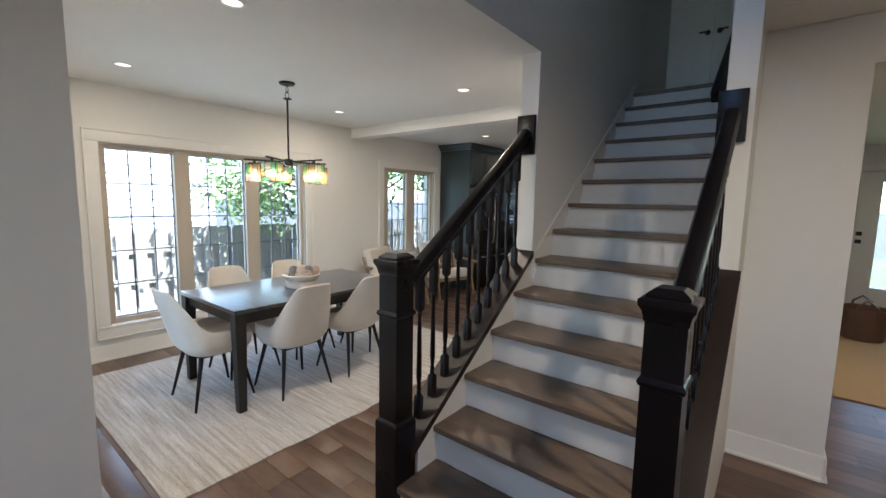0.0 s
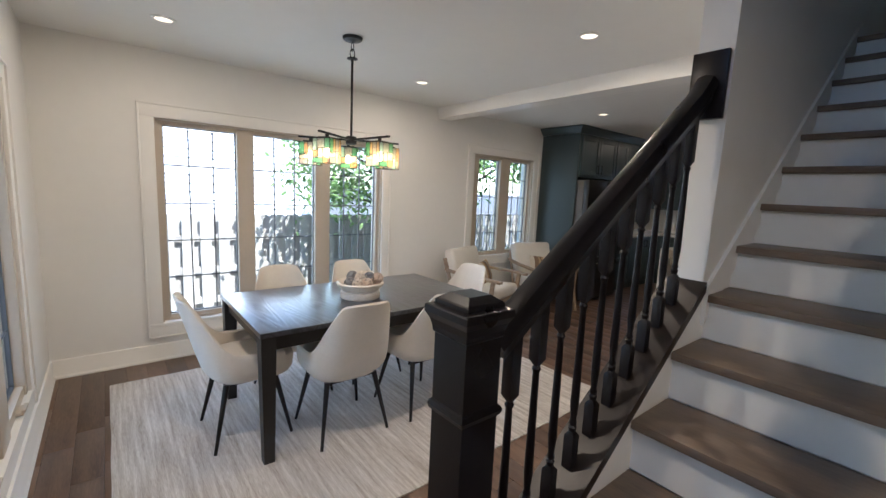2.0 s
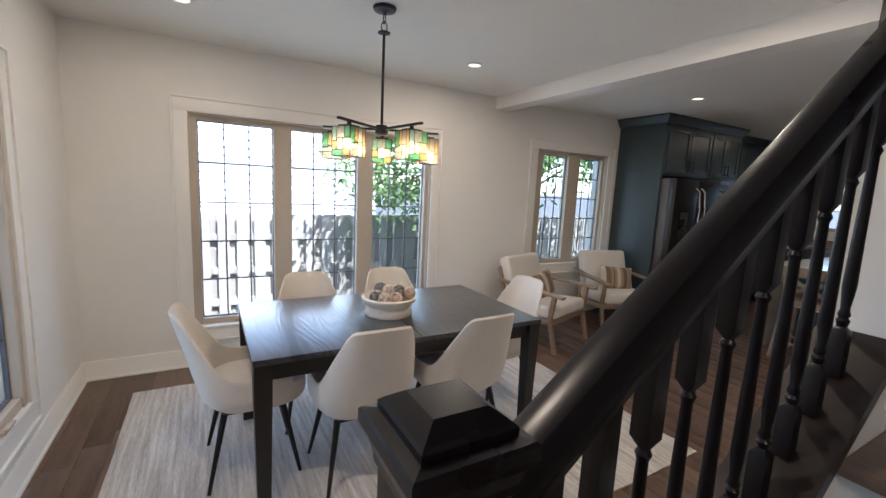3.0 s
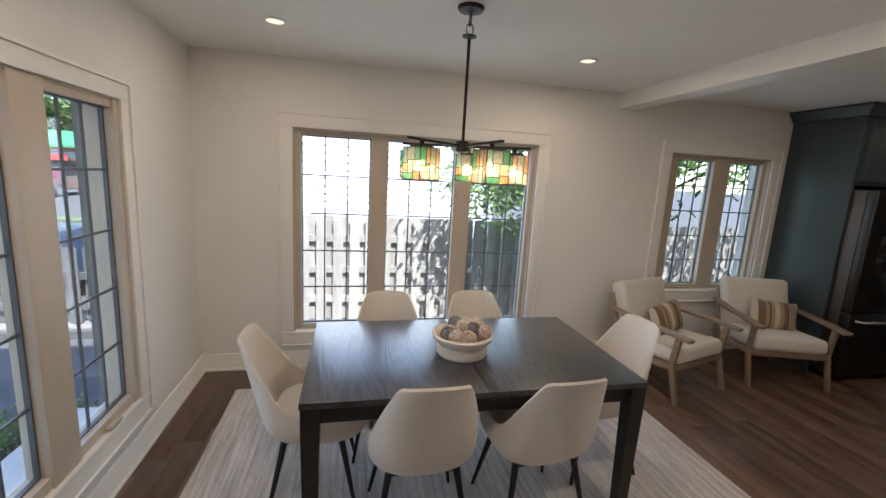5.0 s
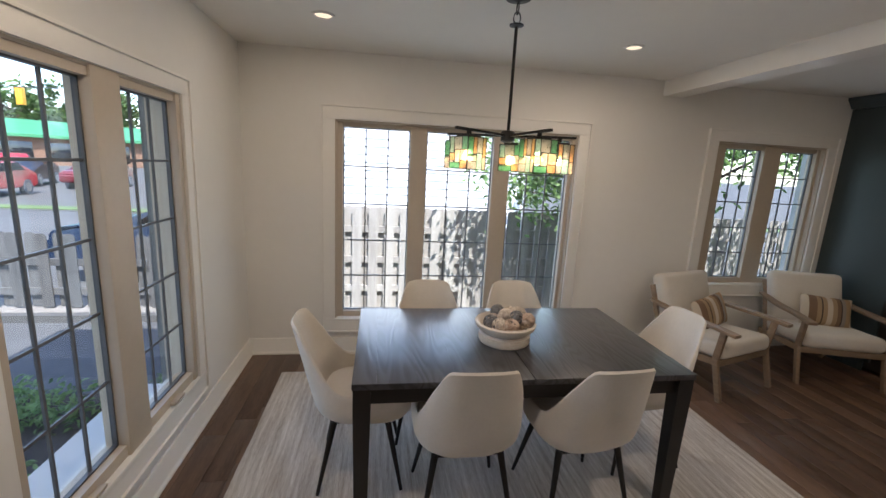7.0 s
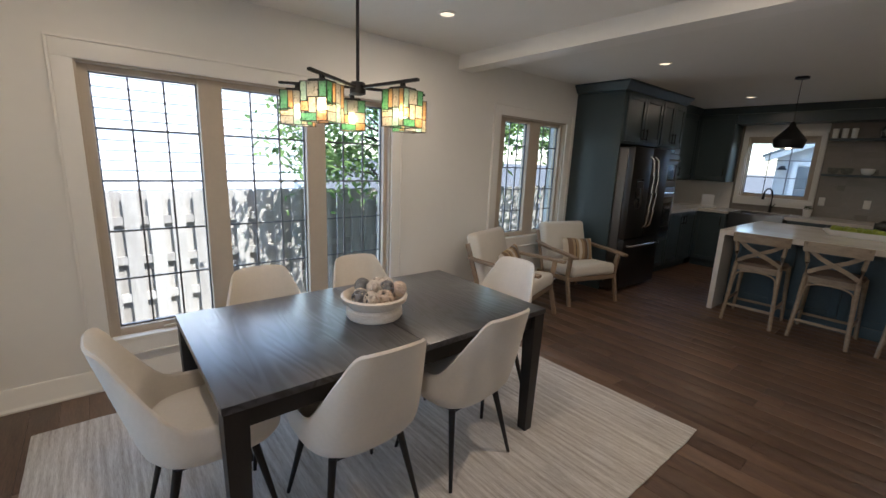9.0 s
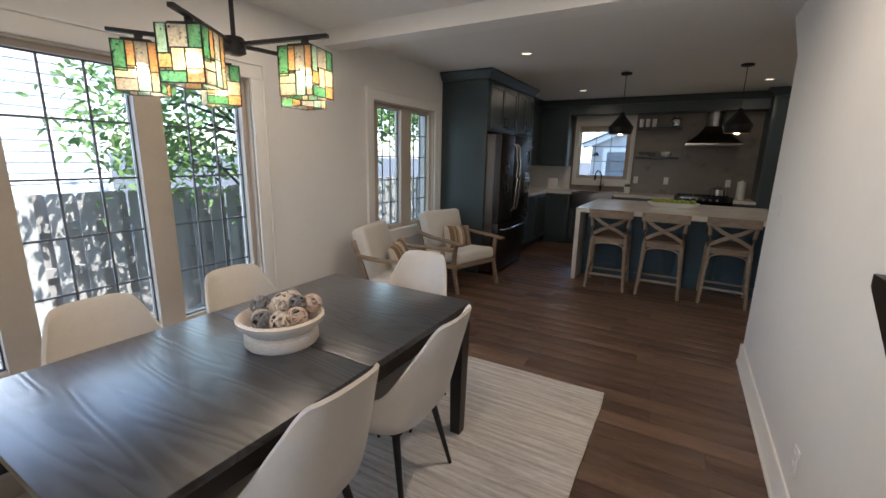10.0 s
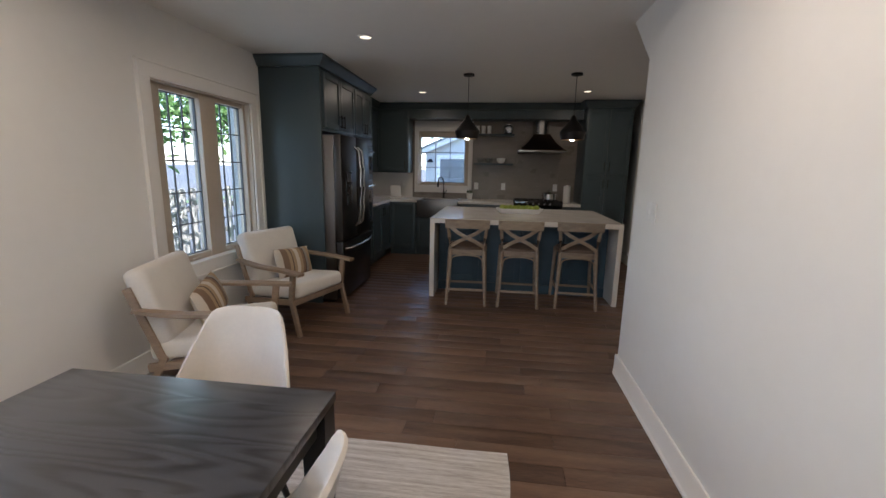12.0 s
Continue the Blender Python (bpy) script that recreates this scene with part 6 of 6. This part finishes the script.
solid("bed_plants", bm, M_LEAF, "low leafy plants in the flower bed", "plants", "stuff")

# garage behind the kitchen
gg = thing("garage", pose(-1.9, 14.5, GZ), "white gabled garage with a grey door", "garage")
bm = bmesh.new()
for k in range(12):
    z = k * 0.2
    ring_loft(bm, [[(x, -0.012, z), (x, 0.0, z + 0.2), (x, 5.0, z + 0.2), (x, 5.0, z)] for x in (-2.53, 2.53)])
ring_loft(bm, [[(-2.53, y, 2.4), (2.53, y, 2.4), (2.53, y, 2.44), (0, y, 3.5), (-2.53, y, 2.44)] for y in (0, 5)])
part("wall", bm, M_GARAGE, gg, "white clapboard wall")
for sd in (-1, 1):
    bm = bmesh.new()
    bar(bm, (sd * 2.75, -0.2, 2.37), (0, -0.2, 3.53), 0.03, 0.16, (0, 0, 1))
    part("fascia", bm, M_TRIM, gg)
    bm = bmesh.new()
    ring_loft(bm, [[(sd * 2.8, y, 2.40), (sd * 2.8, y, 2.46), (0, y, 3.66), (0, y, 3.60)] for y in (-0.25, 5.25)])
    part("roof", bm, M_GREYSID, gg)
bm = bmesh.new()
for q in ((-2.2, -2.09, 0.0, 2.32), (0.91, 1.02, 0.0, 2.32), (-2.09, 0.91, 2.21, 2.32)):
    box(bm, q[0], -0.045, q[2], q[1], -0.013, q[3], 0.004)
part("door_casing", bm, M_TRIM, gg)
for k in range(4):
    bm = bmesh.new()
    box(bm, -2.088, -0.035, 0.02 + 0.545 * k, 0.908, -0.013, 0.555 + 0.545 * k, 0.01)
    part("door_section", bm, M_GREYSID, gg, "grey sectional door panel")
bm = bmesh.new()
box(bm, -2.42, -0.06, 2.12, -2.34, -0.013, 2.2, 0.01)
lathe(bm, [(0.03, 2.2), (0.1, 2.12), (0.1, 2.1), (0.02, 2.1)], 12, at=(-2.38, -0.14, 0))
part("wall_lantern", bm, M_METAL, gg, "small black wall lantern")
gf = thing("back_fence", pose(-6.2, 13.0, GZ), "sunlit pale wooden fence beside the garage", "fence")
bm = bmesh.new()
for k in range(14):
    box(bm, -1.0 + 0.14 * k, 0, 0.05, -0.87 + 0.14 * k, 0.02, 1.75, 0.004)
part("boards", bm, mat("new_pine", (0.52, 0.38, 0.2), 0.8, var=0.15), gf)

# shops and cars across the lot
sh = thing("shop_building", pose(-60.5, -41.3, GZ, 0, 0, 36), "low brick shop with a green metal roof", "shop")
bm = bmesh.new()
box(bm, -2, -26, 0, 8, 34, 3.0)
part("wall", bm, M_BRICK, sh)
bm = bmesh.new()
ring_loft(bm, [[(8.8, y, 3.0), (8.8, y, 3.3), (2.0, y, 5.1), (-2.5, y, 5.1), (-2.5, y, 3.0)] for y in (-26.6, 34.6)])
part("roof", bm, M_ROOF, sh)
for k in range(13):
    bm = bmesh.new()
    box(bm, 8.002, -24 + 4.3 * k, 0.5, 8.06, -21 + 4.3 * k, 2.5, 0.02)
    part("shop_window", bm, M_BLACKGLASS, sh)
M_SIGN = mat("red_sign", (0.55, 0.04, 0.04), 0.5)
for k in range(3):
    bm = bmesh.new()
    box(bm, 8.07, 6.1 + 4.3 * k, 1.5, 8.1, 7.6 + 4.3 * k, 2.2, 0.02)
    part("window_sign", bm, M_SIGN, sh, "small red window sign")


def car(m, paint, label):
    c = thing("car", m, label, "car", "parked cars")
    bm = bmesh.new()
    side = [(-2.2, 0.35), (-2.2, 0.75), (-2.05, 0.92), (-1.0, 1.0), (-0.45, 1.42), (0.9, 1.45), (1.55, 1.05), (2.15, 0.95), (2.2, 0.6), (2.15, 0.32)]
    rings = [[(x, y * (0.88 if z > 1.1 else 1.0), z) for x, z in side] for y in (-0.88, 0.88)]
    ring_loft(bm, rings)
    bmesh.ops.bevel(bm, geom=bm.edges[:], offset=0.07, segments=2, affect="EDGES")
    part("body", bm, paint, c)
    for s in (-1, 1):
        bm = bmesh.new()
        prof = [(-0.85, 1.03), (-0.42, 1.36), (0.82, 1.38), (1.3, 1.06)]
        ring_loft(bm, [[(x, s * (0.80 + d), z) for x, z in prof] for d in (0.02, 0.1)])
        part("side_window", bm, M_BLACKGLASS, c)
        for x in (-1.35, 1.35):
            bm = bmesh.new()
            cyl(bm, (x, s * 0.72, 0.33), (x, s * 0.9, 0.33), 0.33, n=18)
            wl = part("wheel", bm, M_LEAD, c)
            bm = bmesh.new()
            cyl(bm, (x, s * 0.9, 0.33), (x, s * 0.915, 0.33), 0.2, n=14)
            part("rim", bm, M_CHROME, wl)
    return c


P_RED = mat("red_car_paint", (0.30, 0.012, 0.016), 0.25, var=0.05, spec=0.8)
P_MAROON = mat("maroon_car_paint", (0.10, 0.012, 0.015), 0.25, var=0.05, spec=0.8)
P_NAVY = mat("navy_car_paint", (0.012, 0.025, 0.055), 0.22, var=0.05, spec=0.8)
P_BLACK = mat("black_car_paint", (0.012, 0.012, 0.016), 0.22, var=0.05, spec=0.8)
car(pose(-39.9, -27.4, GZ + 0.02, 0, 0, 215), P_RED, "parked red van beside the shops")
car(pose(-20.6, -14.4, GZ + 0.02, 0, 0, 190), P_RED, "parked red sedan across the lot")
car(pose(-27.4, -17.6, GZ + 0.02, 0, 0, 200), P_BLACK, "parked dark sedan across the lot")
car(pose(-27.3, -13.9, GZ + 0.02, 0, 0, 187), P_MAROON, "parked maroon car across the lot")
car(pose(-9.15, -1.45, GZ + 0.0, 0, 0, 90), P_NAVY, "parked navy blue car behind the low fence")
tl = thing("traffic_light", pose(-30, -22.0, GZ), "yellow traffic lights on a span wire", "traffic light")
M_YEL = mat("yellow_housing", (0.65, 0.33, 0.02), 0.5)
bm = bmesh.new()
cyl(bm, (0, -4, 0), (0, -4, 6.2), 0.12, 0.08, 10)
tube(bm, [(0, -4, 5.6), (0.5, 3, 5.35), (1, 10, 5.6)], 0.03, 6)
part("pole", bm, M_STEEL, tl)
for yy in (-1.0, 1.2, 3.0):
    bm = bmesh.new()
    box(bm, 0.2, yy - 0.17, 4.4, 0.5, yy + 0.17, 5.35, 0.04)
    part("signal_head", bm, M_YEL, tl)

# ---- plank floor: pieces last ----
floor = thing("floor", Matrix(), "dark brown wooden plank floor, satin finish", "floor", kind="structure")
bm = bmesh.new()
box(bm, XW, YF - 0.14, -0.12, 4.6, YB, -0.004)
box(bm, -1.72, -1.6, -0.12, 4.6, YF - 0.142, -0.004)
part("subfloor", bm, M_GAP, floor)
rp = random.Random(11)
PW = 0.128
LEN = (0.53, 0.67, 0.81, 0.94, 1.09, 1.22, 1.37)
plank_mesh = {}
for ln in LEN:
    bm = bmesh.new()
    box(bm, 0, 0, -0.004, ln - 0.0016, PW - 0.0016, 0.0, 0.0012)
    plank_mesh[ln] = mesh_of("plank", bm, M_PLANK)
rest = bmesh.new()
made = 0
y = -1.6
while y < YB - 0.02:
    x = XW if y + PW > 0.32 else -1.72
    first = True
    while x < 4.55:
        ln = rp.choice(LEN)
        left = 4.6 - x
        near = x < -1.1 and 0.3 < y < 8.0 and not (rx0 + 0.1 < x and x + ln < rx1 - 0.1 and ry0 + 0.1 < y < ry1 - 0.2)
        if near and ln <= left and made < 290 and y + PW < YB:
            piece("plank", plank_mesh[ln], floor, Matrix.Translation((x, y, 0)))
            made += 1
        else:
            e = min(ln, left)
            vs = [(x, y), (x + e - 0.0016, y), (x + e - 0.0016, min(y + PW - 0.0016, YB)), (x, min(y + PW - 0.0016, YB))]
            ring_loft(rest, [[(a, b, -0.004) for a, b in vs], [(a, b, 0.0) for a, b in vs]])
        x += ln
    y += PW
part("planks", rest, M_PLANKREST, floor)["kind"] = "stuff"
